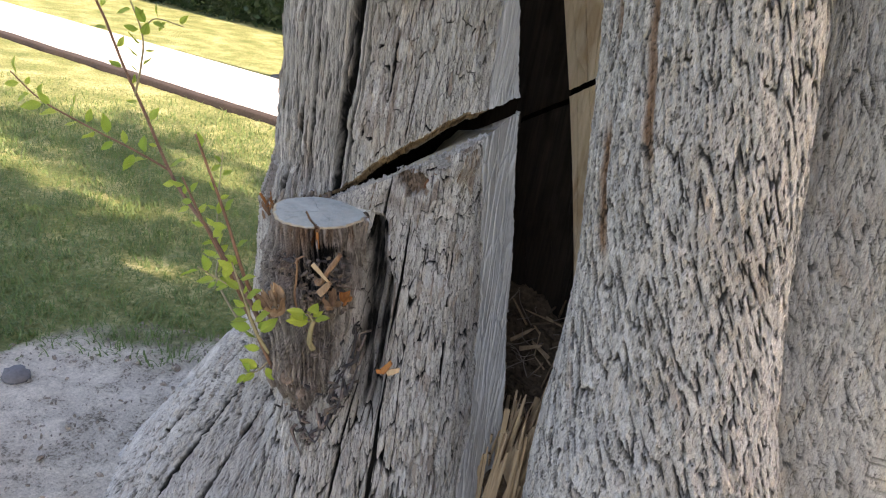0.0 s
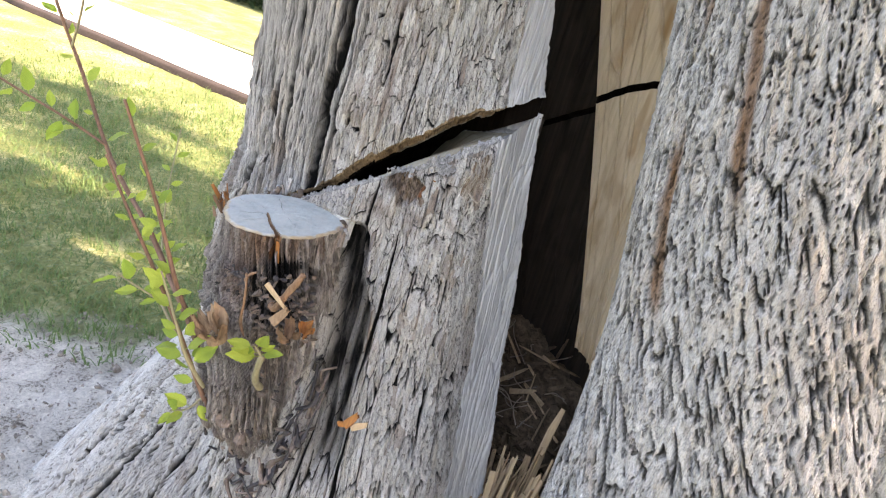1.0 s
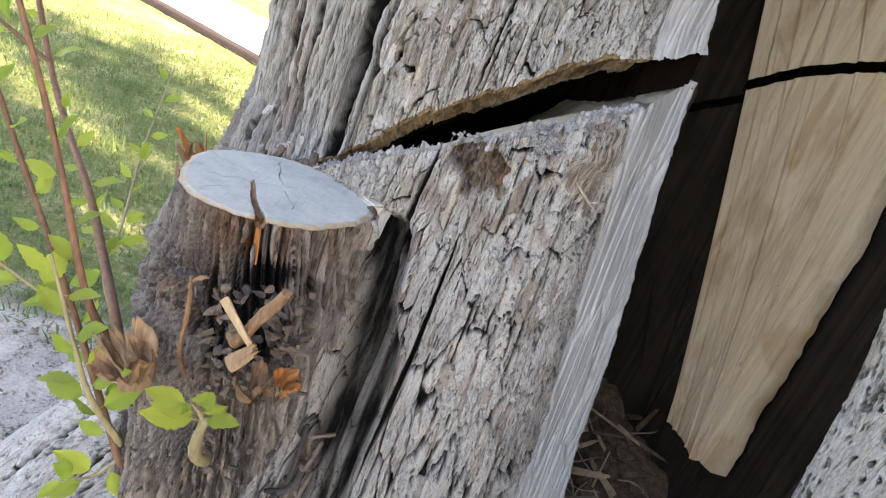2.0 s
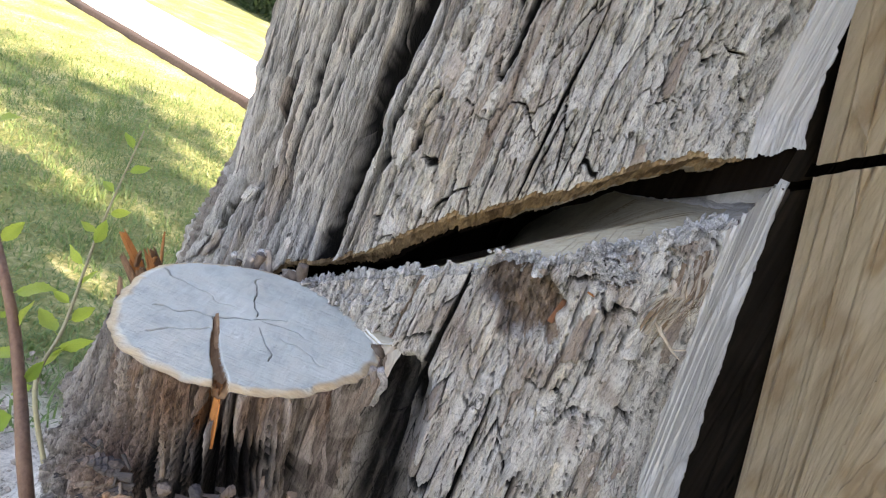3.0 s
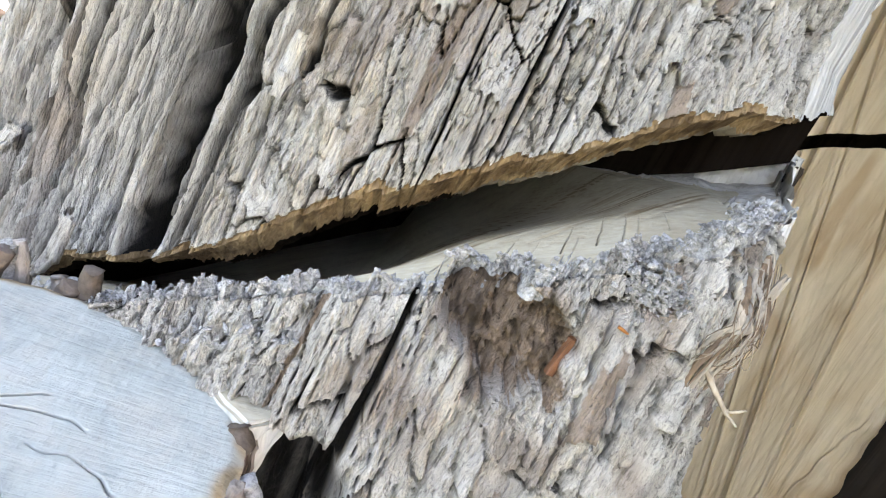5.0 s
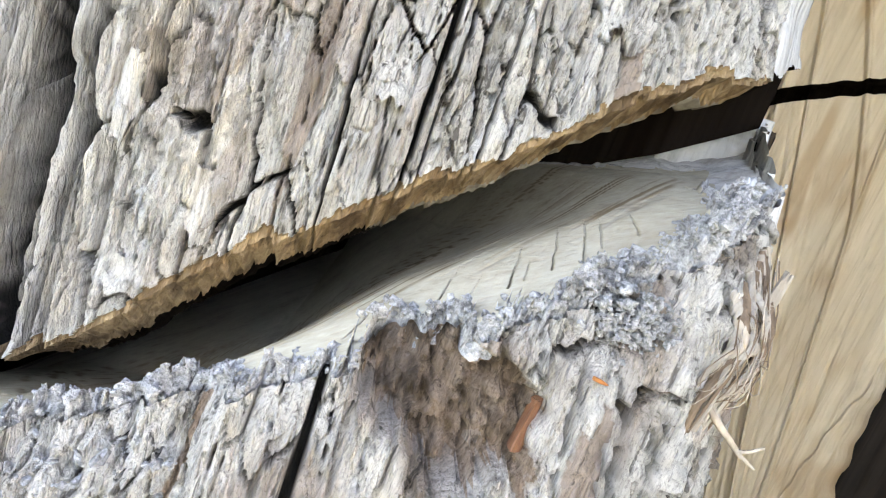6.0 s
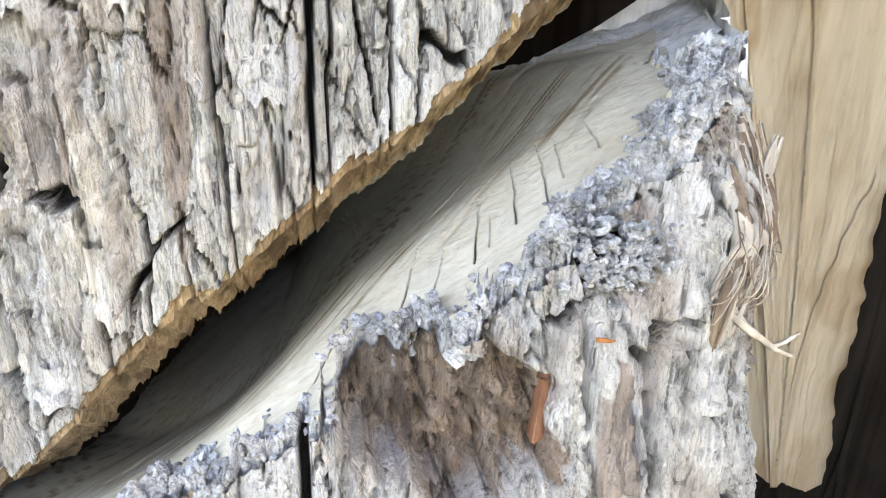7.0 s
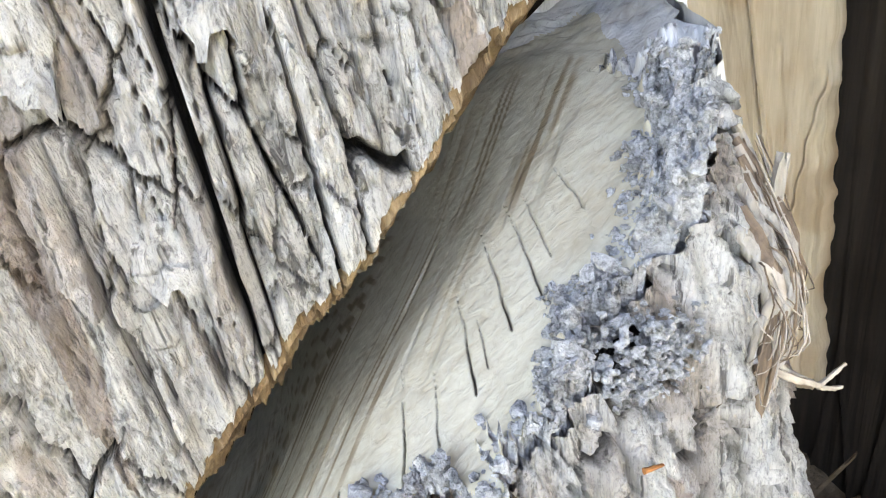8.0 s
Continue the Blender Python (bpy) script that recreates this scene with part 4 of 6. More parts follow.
def hollow_sheet(name, phi0, phi1, radius, upper, material, seed, label, floor_z=0.30, columns_n=300, rows_n=150, jag=0.0, leaning=10.0):
    """A stretch of the hollow's inner wall above or below the saw cut."""
    phi = np.linspace(phi0, phi1, columns_n)
    v = np.linspace(0, 1, rows_n)
    pp, vv = np.meshgrid(phi, v)
    base = radius(pp)
    X, Y = HOLLOW[0] + base * np.cos(pp * DEG), HOLLOW[1] + base * np.sin(pp * DEG)
    cut = saw_plane(X, Y) - 0.028
    if upper:
        low = cut + 0.0105 + 0.0012 * fbm(pp * 0.6, pp * 0, 3, seed)
        Z = low + (1.30 - low) * vv ** 1.2
    else:
        Z = cut + 0.001 * fbm(pp * 0.6, pp * 0, 3, seed) + (floor_z - cut) * vv ** 1.25
    lean = leaning * (Z - 0.9) * (1 if leaning < 50 else 0.25 + 0.75 * step(phi0 + 2, phi0 + 30, pp))
    edge = jag * (1.6 * fbm(Z * 9, Z * 0, 3, seed + 5) + 0.5 * fbm(Z * 70, Z * 0, 2, seed + 6))
    pq = pp + lean + edge * step(phi0 + 9, phi0, pp)
    s = base * pp * DEG
    grain = fbm(s / 0.004, Z / 0.16, 3, seed + 1) * 0.0012 + 0.006 * fbm(s / 0.05, Z / 0.4, 3, seed + 2)
    e, ident, ox, oy = cells(s / 0.035, Z / 0.6, seed + 3)
    grain = grain + 0.006 * (ident - 0.5) - 0.004 * step(0.05, 0.0, e)
    rad = base + grain
    P = np.stack([HOLLOW[0] + rad * np.cos(pq * DEG), HOLLOW[1] + rad * np.sin(pq * DEG), Z], axis=-1)
    # the cut goes into the wood
    back = P[:1].copy()
    out = np.stack([np.cos(pq[0] * DEG), np.sin(pq[0] * DEG), 0 * pq[0]], axis=-1)
    side0 = P[:, :1] + np.stack([np.cos(pq[:, :1] * DEG), np.sin(pq[:, :1] * DEG), 0 * Z[:, :1]], axis=-1) * 0.02
    back[0] += out * 0.03
    deep = back.copy()
    deep[..., 2] += -0.014 if upper else 0.014
    full = np.concatenate([deep, back, P], axis=0)
    side = np.concatenate([side0[:1], side0[:1], side0], axis=0)
    full = np.concatenate([side, full], axis=1)
    warm = 0.5 * step(0.25, 0.6, fbm(full[..., 0] * 60, full[..., 2] * 7, 3, seed + 8))
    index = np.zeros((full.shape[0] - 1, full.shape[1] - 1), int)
    # inside of the cut near black, its shade in the colour
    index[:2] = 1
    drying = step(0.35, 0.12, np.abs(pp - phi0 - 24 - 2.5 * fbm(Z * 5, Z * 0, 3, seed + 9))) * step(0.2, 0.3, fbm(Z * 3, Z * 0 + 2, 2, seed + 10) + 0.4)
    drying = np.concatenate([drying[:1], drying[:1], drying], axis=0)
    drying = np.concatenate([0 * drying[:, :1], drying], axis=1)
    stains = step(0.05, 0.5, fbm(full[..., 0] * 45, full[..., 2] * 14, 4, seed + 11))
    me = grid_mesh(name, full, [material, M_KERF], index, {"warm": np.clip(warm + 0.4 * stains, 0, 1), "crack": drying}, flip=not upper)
    return place_mesh(name, me, tree, label)


def ring_near(p):
    return table(p, [(-60, 0.20), (5, 0.186), (20, 0.172), (37, 0.165), (60, 0.172), (80, 0.20)])


def ring_far(p):
    return table(p, [(-110, 0.15), (-60, 0.20), (0, 0.215), (40, 0.205), (80, 0.215), (120, 0.25), (170, 0.22), (220, 0.20)])


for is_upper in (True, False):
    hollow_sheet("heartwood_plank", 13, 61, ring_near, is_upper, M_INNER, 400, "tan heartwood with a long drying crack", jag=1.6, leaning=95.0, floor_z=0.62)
    hollow_sheet("hollow_wall", 24, 128, ring_far, is_upper, M_INNER_SHADE, 420, "wood lining the hollow, its shade painted near black", columns_n=200, rows_n=90)
    # below the cut the rib takes the shade-dark copy
    hollow_sheet("hollow_rib", -52, 30, ring_far, is_upper, M_INNER_MID if is_upper else M_INNER_SHADE, 440, "brown wood rib inside the hollow", columns_n=160, rows_n=90, floor_z=0.30)

# ---- the second, rounder trunk ----
ROUND_AXIS = np.array((0.47, 0.95))


def round_trunk():
    """The near rounded stem and the ribs beside it, closed behind."""
    psi = np.concatenate([np.linspace(-200, -175, 20)[:-1], np.linspace(-175, -60, 500)[:-1], np.linspace(-60, 160, 50)])
    z = np.concatenate([np.linspace(-0.1, 0.35, 60)[:-1], np.linspace(0.35, 1.3, 350)[:-1], np.linspace(1.3, 2.4, 30)])
    pp, Z = np.meshgrid(psi, z)
    dx, dy = np.cos(pp * DEG), np.sin(pp * DEG)

    def far_side(cx, cy, r):
        ox, oy = cx - ROUND_AXIS[0], cy - ROUND_AXIS[1]
        along = ox * dx + oy * dy
        off2 = ox * ox + oy * oy - along ** 2
        return np.where(off2 < r * r, along + np.sqrt(np.maximum(r * r - off2, 0)), -0.3)
    flare = np.exp(-(Z + 0.05) / 0.22)
    one = far_side(0.332 + (0.9 - Z) * 0.105, 0.722 + (Z - 0.9) * 0.20, table(Z, [(2.4, 0.10), (1.2, 0.114), (0.9, 0.118), (0.78, 0.128), (0.66, 0.145), (0.47, 0.17), (0.2, 0.2), (-0.1, 0.28)]))
    two = far_side(0.605 + (0.9 - Z) * 0.30, 0.84 + (Z - 0.9) * 0.12, table(Z, [(2.4, 0.10), (0.9, 0.125), (0.5, 0.16), (-0.1, 0.26)]))
    three = far_side(0.80 + (0.9 - Z) * 0.10, 0.94, table(Z, [(2.4, 0.11), (0.9, 0.15), (0.5, 0.18), (-0.1, 0.28)]))
    body = (0.22 + 0.1 * flare) * step(75, 30, pp) * step(-120, -60, pp) + 0.05
    k = 90.0
    r = np.log(np.exp(k * one) + np.exp(k * two) + np.exp(k * three) + np.exp(k * body)) / k
    s = np.where(pp < -60, (pp + 110) * DEG * 0.27, (pp + 110) * DEG * 0.27)
    s = s + (0.20 + 0.18 * step(-170, -110, pp)) * (Z - 0.9) + 0.010 * fbm(Z * 4, s * 6, 3, 500)
    h, plate, bared, split = bark_relief(s, Z, 0.0066, 0.075, 0.0048, 510, 1.0, 0.74)
    h = h + 0.004 * fbm(s * 20, Z * 8, 3, 530)
    bulge = 0.010 * np.exp(-((Z - 0.66) / 0.08) ** 2)
    scar = step(1.0, 0.3, np.abs(s - (-0.095 + 0.035 * (Z - 0.9) + 0.006 * fbm(Z * 12, Z * 0, 3, 540))) / 0.008) * step(0.70, 0.75, Z)
    scar2 = step(1.0, 0.3, np.abs(s - (-0.045 + 0.03 * (Z - 0.9) + 0.006 * fbm(Z * 10, Z * 0, 3, 541))) / 0.007) * step(1.0, 1.06, Z)
    scars = np.maximum(scar, scar2) * step(-0.1, 0.25, fbm(Z * 9, s * 30, 3, 542))
    h = h * (1 - 0.3 * scars) - 0.004 * scars
    r = r + h + bulge * step(-90, -130, pp)
    P = np.stack([ROUND_AXIS[0] + r * dx, ROUND_AXIS[1] + r * dy, Z], axis=-1)
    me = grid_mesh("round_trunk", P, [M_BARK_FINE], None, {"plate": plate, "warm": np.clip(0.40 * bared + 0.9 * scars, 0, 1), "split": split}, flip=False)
    place_mesh("round_trunk", me, tree, "pale finely fissured bark on the rounded stem")


round_trunk()

# ---- branch stub ----
STUB = np.array((-0.118, 0.874))
STUB_TOP = 0.846
stub = hang(new("branch_stub"), tree)
stub["label"] = "sawn-off branch stub with a pale flat top"


def stub_outline(th):
    """Radius of the sawn top by angle."""
    return 0.0585 + 0.003 * np.cos(2 * (th - 0.6)) + 0.0018 * np.sin(3 * th + 1) + 0.0012 * np.sin(5 * th)


def make_stub():
    th = np.linspace(-np.pi, np.pi, 420)
    th_top = np.linspace(-np.pi, np.pi, 620)
    z = np.concatenate([np.linspace(STUB_TOP - 0.0016, 0.66, 190)[:-1], np.linspace(0.66, 0.42, 100)])
    T, Z = np.meshgrid(th, z)
    down = STUB_TOP - Z
    r = stub_outline(T) + 0.0045 + (0.012 * step(0.0, 0.10, down) + 0.006 * step(0.08, 0.2, down)) * (1 - 0.8 * step(0.1, 0.8, np.cos(T))) * (1 - 0.75 * step(0.2, 0.85, -np.cos(T)))
    r = r * (1 + 0.10 * step(0.76, 0.66, Z) * (1 - step(0.1, 0.8, np.cos(T))) * (1 - 0.7 * step(0.2, 0.85, -np.cos(T)))) * (1 - 0.80 * step(0.62, 0.42, Z + 0.02 * np.sin(3 * T + 1)) ** 1.2)
    cx = STUB[0] + 0.06 * step(0.62, 0.44, Z)
    cy = STUB[1] + 0.00 * down + 0.06 * step(0.64, 0.42, Z)
    s = r * T
    h, plate, bared, split = rib_relief(s + 0.05 * (Z - 0.8), Z, 0.0080, 0.0075, 600)
    split = split * step(0.003, 0.014, down)
    front = np.cos(T + np.pi / 2 + 0.35)
    burl = step(0.2, 0.7, front) * step(0.70, 0.735, Z) * step(0.812, 0.79, Z)
    low = step(0.0, 0.6, front) * step(0.58, 0.52, Z) + 0.6 * step(0.1, 0.6, front) * step(0.60, 0.64, Z) * step(0.69, 0.66, Z)
    e, ident, ox, oy = cells(s / 0.010 + 0.5 * fbm(s * 90, Z * 90, 2, 611), Z / 0.010, 610)
    e2, ident2, ox2, oy2 = cells(s / 0.0035, Z / 0.0045, 612)
    knob = 0.0110 * (ident - 0.2) * step(0, 0.35, e) + 0.0034 * ident2 * step(0, 0.3, e2)
    h = h * (1 - 0.7 * burl) + burl * (knob + 0.004) + np.clip(low, 0, 1) * 0.9 * knob
    h = h * step(-0.001, 0.006, down) + 0.001 * fbm(s * 400, Z * 60, 2, 613)
    # the split runs down the front, a flap of bark stands at the side
    notch = step(1.0, 0.7, np.abs(T + 1.43 + 1.6 * (down - 0.01) + 0.03 * vnoise(Z * 300, Z * 0, 630)) / np.maximum(0.085 - 1.2 * down, 1e-3)) * step(0.036, 0.026, down)
    h = h - 0.0065 * notch
    side = T + 0.42 + 1.2 * down
    h = h + 0.009 * step(0.22, 0.02, np.abs(side)) * step(0.0, 0.03, down) * step(0.60, 0.66, Z) - 0.006 * step(0.16, 0.05, np.abs(side - 0.30)) * step(0.0, 0.02, down)
    r = r + h + 0.010 * fbm(s * 22, Z * 16, 3, 617) * step(0.0, 0.05, down) + 0.010 * fbm(s * 40, Z * 40, 3, 618) * step(0.62, 0.54, Z)
    P = np.stack([cx + r * np.cos(T), cy + r * np.sin(T), Z + 0 * r], axis=-1)
    stain = 0.95 * step(0.50, 0.15, np.abs(T + 1.20) * 0.75 + 0.25 * fbm(s * 60, Z * 40, 3, 616)) * step(0.022, 0.034, down) * step(0.12, 0.075, down)
    # orange bast just below the top, at the split and left rear
    warm = 0.25 * bared + 0.6 * step(0.040, 0.010, down) * step(0.45, 0.85, 0.5 + 0.5 * fbm(s * 60, Z * 12, 3, 615))
    warm = warm + notch + 0.5 * step(0.05, 0.0, np.abs(down - 0.048)) * step(0.35, 0.1, np.abs(T + 1.85))
    # split shade and the dark stain share one colour mask
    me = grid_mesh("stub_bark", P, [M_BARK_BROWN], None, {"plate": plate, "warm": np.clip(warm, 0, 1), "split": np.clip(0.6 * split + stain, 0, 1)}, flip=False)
    place_mesh("stub_bark", me, stub, "brown stringy bark, knobbly with dead buds")
    # sawn top
    rr = np.concatenate([np.linspace(0, 0.93, 170), np.linspace(0.935, 1.0, 14)])
    T2, R2 = np.meshgrid(th_top, rr)
    rad = (stub_outline(T2) + 0.0044 + 0.0016 * fbm(T2 * 8, 0 * T2, 3, 642) * step(0.8, 1.0, R2)) * R2
    X, Y = rad * np.cos(T2), rad * np.sin(T2)
    Zt = STUB_TOP + 0.00010 * fbm(X * 400, Y * 120, 2, 620) + 0.00012 * vnoise(X / 0.02 + Y / 0.008, Y * 10, 621)
    crack = 0 * Zt
    for i, (ang, r0, r1, w) in enumerate(((0.15, 0.05, 0.42, 0.0011), (0.62, 0.0, 0.30, 0.0010), (1.9, 0.05, 0.8, 0.0008), (2.9, 0.2, 0.95, 0.0009), (3.6, 0.0, 0.75, 0.0012), (-0.9, 0.1, 0.6, 0.0007), (-0.35, 0.3, 0.8, 0.0006), (-2.2, 0.35, 0.8, 0.0007))):
        along = X * np.cos(ang) + Y * np.sin(ang)
        across = -X * np.sin(ang) + Y * np.cos(ang) + 0.0022 * vnoise(along * 140, along * 0, 625 + i)
        line = step(w * 0.55, w * 0.2, np.abs(across)) * (along > 0) * step(r0, r0 + 0.05, R2) * step(r1, r1 - 0.06, R2)
        crack = np.maximum(crack, line)
    Zt = Zt - 0.003 * crack
    wide = 0.0012 + 0.05 * (-0.010 - Y)
    split = step(1.1, 0.8, np.abs(X + 0.016 - 0.53 * (-0.010 - Y) + 0.0012 * vnoise(Y * 200, Y * 0, 640)) / np.maximum(wide, 1e-4)) * (Y < -0.010)
    Zt = Zt - (0.002 + 0.05 * np.clip(-0.010 - Y, 0, 0.05)) * split
    rim = step(0.91, 0.985, R2 + 0.05 * fbm(T2 * 7, R2 * 3, 3, 641))
    Zt = Zt - 0.0016 * step(0.93, 1.0, R2)
    P = np.stack([STUB[0] + X, STUB[1] + Y, Zt], axis=-1)
    index = np.where(split > 0.4, 1, 0)[:-1, :-1]
    me = grid_mesh("stub_top", P, [M_STUB, M_SPLIT], index, {"rim": rim, "warm": 0 * rim + 0.3, "crack": crack}, flip=True)
    place_mesh("stub_top", me, stub, "pale bluish white sawn end grain with fine cracks")


def stub_top_material():
    k = Nodes("pale_end_grain", 0.7, 0.25)
    saw = k.noise(300, (1, 0.4, 1), 5, 0.6)
    soft = k.noise(42, detail=4)
    base = k.ramp(k.math('ADD', k.math('MULTIPLY', saw, 0.25), k.math('MULTIPLY', soft, 0.75)), [(0.32, (0.26, 0.285, 0.268)), (0.5, (0.345, 0.373, 0.350)), (0.66, (0.42, 0.443, 0.415))])
    base = k.mix(k.ramp(k.noise(75, (1, 0.7, 1), 5, 0.65, 0.8), [(0.42, (0, 0, 0)), (0.62, (0.7, 0.7, 0.7))]), base, (0.40, 0.395, 0.355))
    scuff = k.noise(700, (0.06, 1, 1), 5, 0.7, 0.3, 25)
    base = k.mix(k.ramp(scuff, [(0.30, (0.4, 0.4, 0.4)), (0.42, (0, 0, 0))]), base, (0.17, 0.18, 0.175))
    base = k.mix(k.attribute("rim"), base, k.mix(scuff, (0.15, 0.095, 0.05), (0.52, 0.42, 0.28)))
    base = k.mix(k.attribute("crack"), base, (0.07, 0.065, 0.06))
    k.colour(base)
    k.bump(k.math('ADD', saw, scuff), 0.0006)
    return k.mat


M_STUB = stub_top_material()
make_stub()

# ---- crumbs, fibres and splinters of the cut ----
rng = np.random.default_rng(7)


def lump_arrays(n_sides=6, n_rings=4, seed=0, sharp=0.35):
    """Vertices and quads of one angular lump of unit size."""
    r = np.random.default_rng(seed)
    v, f = [(0, 0, 1.0)], []
    for i in range(1, n_rings):
        lat = np.pi * i / n_rings
        for j in range(n_sides):
            lon = 2 * np.pi * (j + 0.5 * (i % 2)) / n_sides
            k = 1 + sharp * (r.random() - 0.5) * 2
            v.append((k * np.sin(lat) * np.cos(lon), k * np.sin(lat) * np.sin(lon), k * np.cos(lat)))
    v.append((0, 0, -1.0))
    for j in range(n_sides):
        f.append((0, 1 + j, 1 + (j + 1) % n_sides))
    for i in range(n_rings - 2):
        for j in range(n_sides):
            a, b = 1 + i * n_sides + j, 1 + i * n_sides + (j + 1) % n_sides
            f.append((a, a + n_sides, b + n_sides, b))
    last = len(v) - 1
    for j in range(n_sides):
        f.append((last, last - n_sides + (j + 1) % n_sides, last - n_sides + j))
    return np.array(v), f


def scatter_mesh(name, places, sizes, material, squash=(1, 1, 1), kinds=6, sharp=0.4, seed=1, smooth=False, sides=6, rings=4):
    """Many small lumps in one mesh."""
    r = np.random.default_rng(seed)
    shapes = [lump_arrays(sides, rings, seed * 31 + i, sharp) for i in range(kinds)]
    verts, faces, base = [], [], 0
    for p, size in zip(places, sizes):
        v, f = shapes[r.integers(kinds)]
        m = np.array(Euler(r.random(3) * 6.28).to_matrix())
        q = (v * np.array(squash) * size * (0.7 + 0.6 * r.random(3))) @ m.T + p
        verts.extend(map(tuple, q))
        faces.extend(tuple(i + base for i in face) for face in f)
        base += len(v)
    me = bpy.data.meshes.new(name)
    me.from_pydata(verts, [], faces)
    me.polygons.foreach_set("use_smooth", np.full(len(me.polygons), smooth))
    me.materials.append(material)
    return me


def on_lower(a, z, lift=0.0):
    """A place on the lower trunk's front."""
    return polar(np.float64(a), radius_lower(np.float64(a), np.float64(z)) + lift, np.float64(z))


def callus_crumbs():
    places, sizes = [], []
    for _ in range(5600):
        a = rng.choice([rng.uniform(-25, -15), rng.uniform(-16, -4), rng.uniform(-6, 13), rng.uniform(-2, 12)])
        i = np.searchsorted(FACE_A, a)
        band = table(a, [(-30, 0.015), (-22, 0.017), (-14, 0.012), (-8, 0.008), (-3, 0.010), (0, 0.013), (4, 0.019), (8, 0.018), (13, 0.014)])
        cluster = 0.5 + 0.5 * float(fbm(np.array([a * 0.55]), np.array([0.0]), 2, 329)[0])
        if rng.random() > 0.25 + 1.1 * cluster ** 1.5:
            continue
        depth = band * rng.beta(1.1, 1.3) * (0.5 + cluster)
        j = np.searchsorted(FACE_IN[:, i], depth)
        p = FACE[min(j, len(FACE) - 1), i].copy()
        size = rng.lognormal(-7.5, 0.5)
        p[2] += size * rng.uniform(-0.3, 0.9)
        p[1] -= 0.001 * rng.random()
        places.append(p)
        sizes.append(size * rng.choice((0.55, 0.8, 1.15)))
    for _ in range(500):
        u, v = rng.normal(0, 0.5), rng.normal(0, 0.5)
        x, z = 0.044 + 0.012 * u, 0.931 + 0.007 * v
        a = np.degrees(np.arcsin((x - AXIS[0]) / 0.345))
        places.append(on_lower(a, z, rng.uniform(-0.006, 0.001)))
        sizes.append(rng.lognormal(-7.4, 0.4))
    me = scatter_mesh("callus_crumb", places, sizes, M_CALLUS, (0.9, 0.9, 1.3), kinds=14, sharp=0.42, smooth=False, sides=7, rings=5)
    ob = place_mesh("callus_crumb", me, tree, "crumbly blue-grey dead callus along the cut's edge")
    ob["kind"] = "stuff"


callus_crumbs()


def strand(points, r0, r1, material, name="bast_fibre", parent=None, n=18, sides=6, rough=0.25, label=""):
    me = tube_mesh(name, points, r0, r1, material, n, sides, int(rng.integers(1000)), rough)
    return place_mesh(name, me, parent or tree, label)


M_BAST = plain_material("weathered_bast", (0.44, 0.40, 0.345), (0.16, 0.13, 0.105), 420, (1, 1, 0.12), bump=0.0025)
M_BAST_DARK = plain_material("dark_bast", (0.22, 0.155, 0.105), (0.06, 0.04, 0.028), 420, (1, 1, 0.12), bump=0.002)


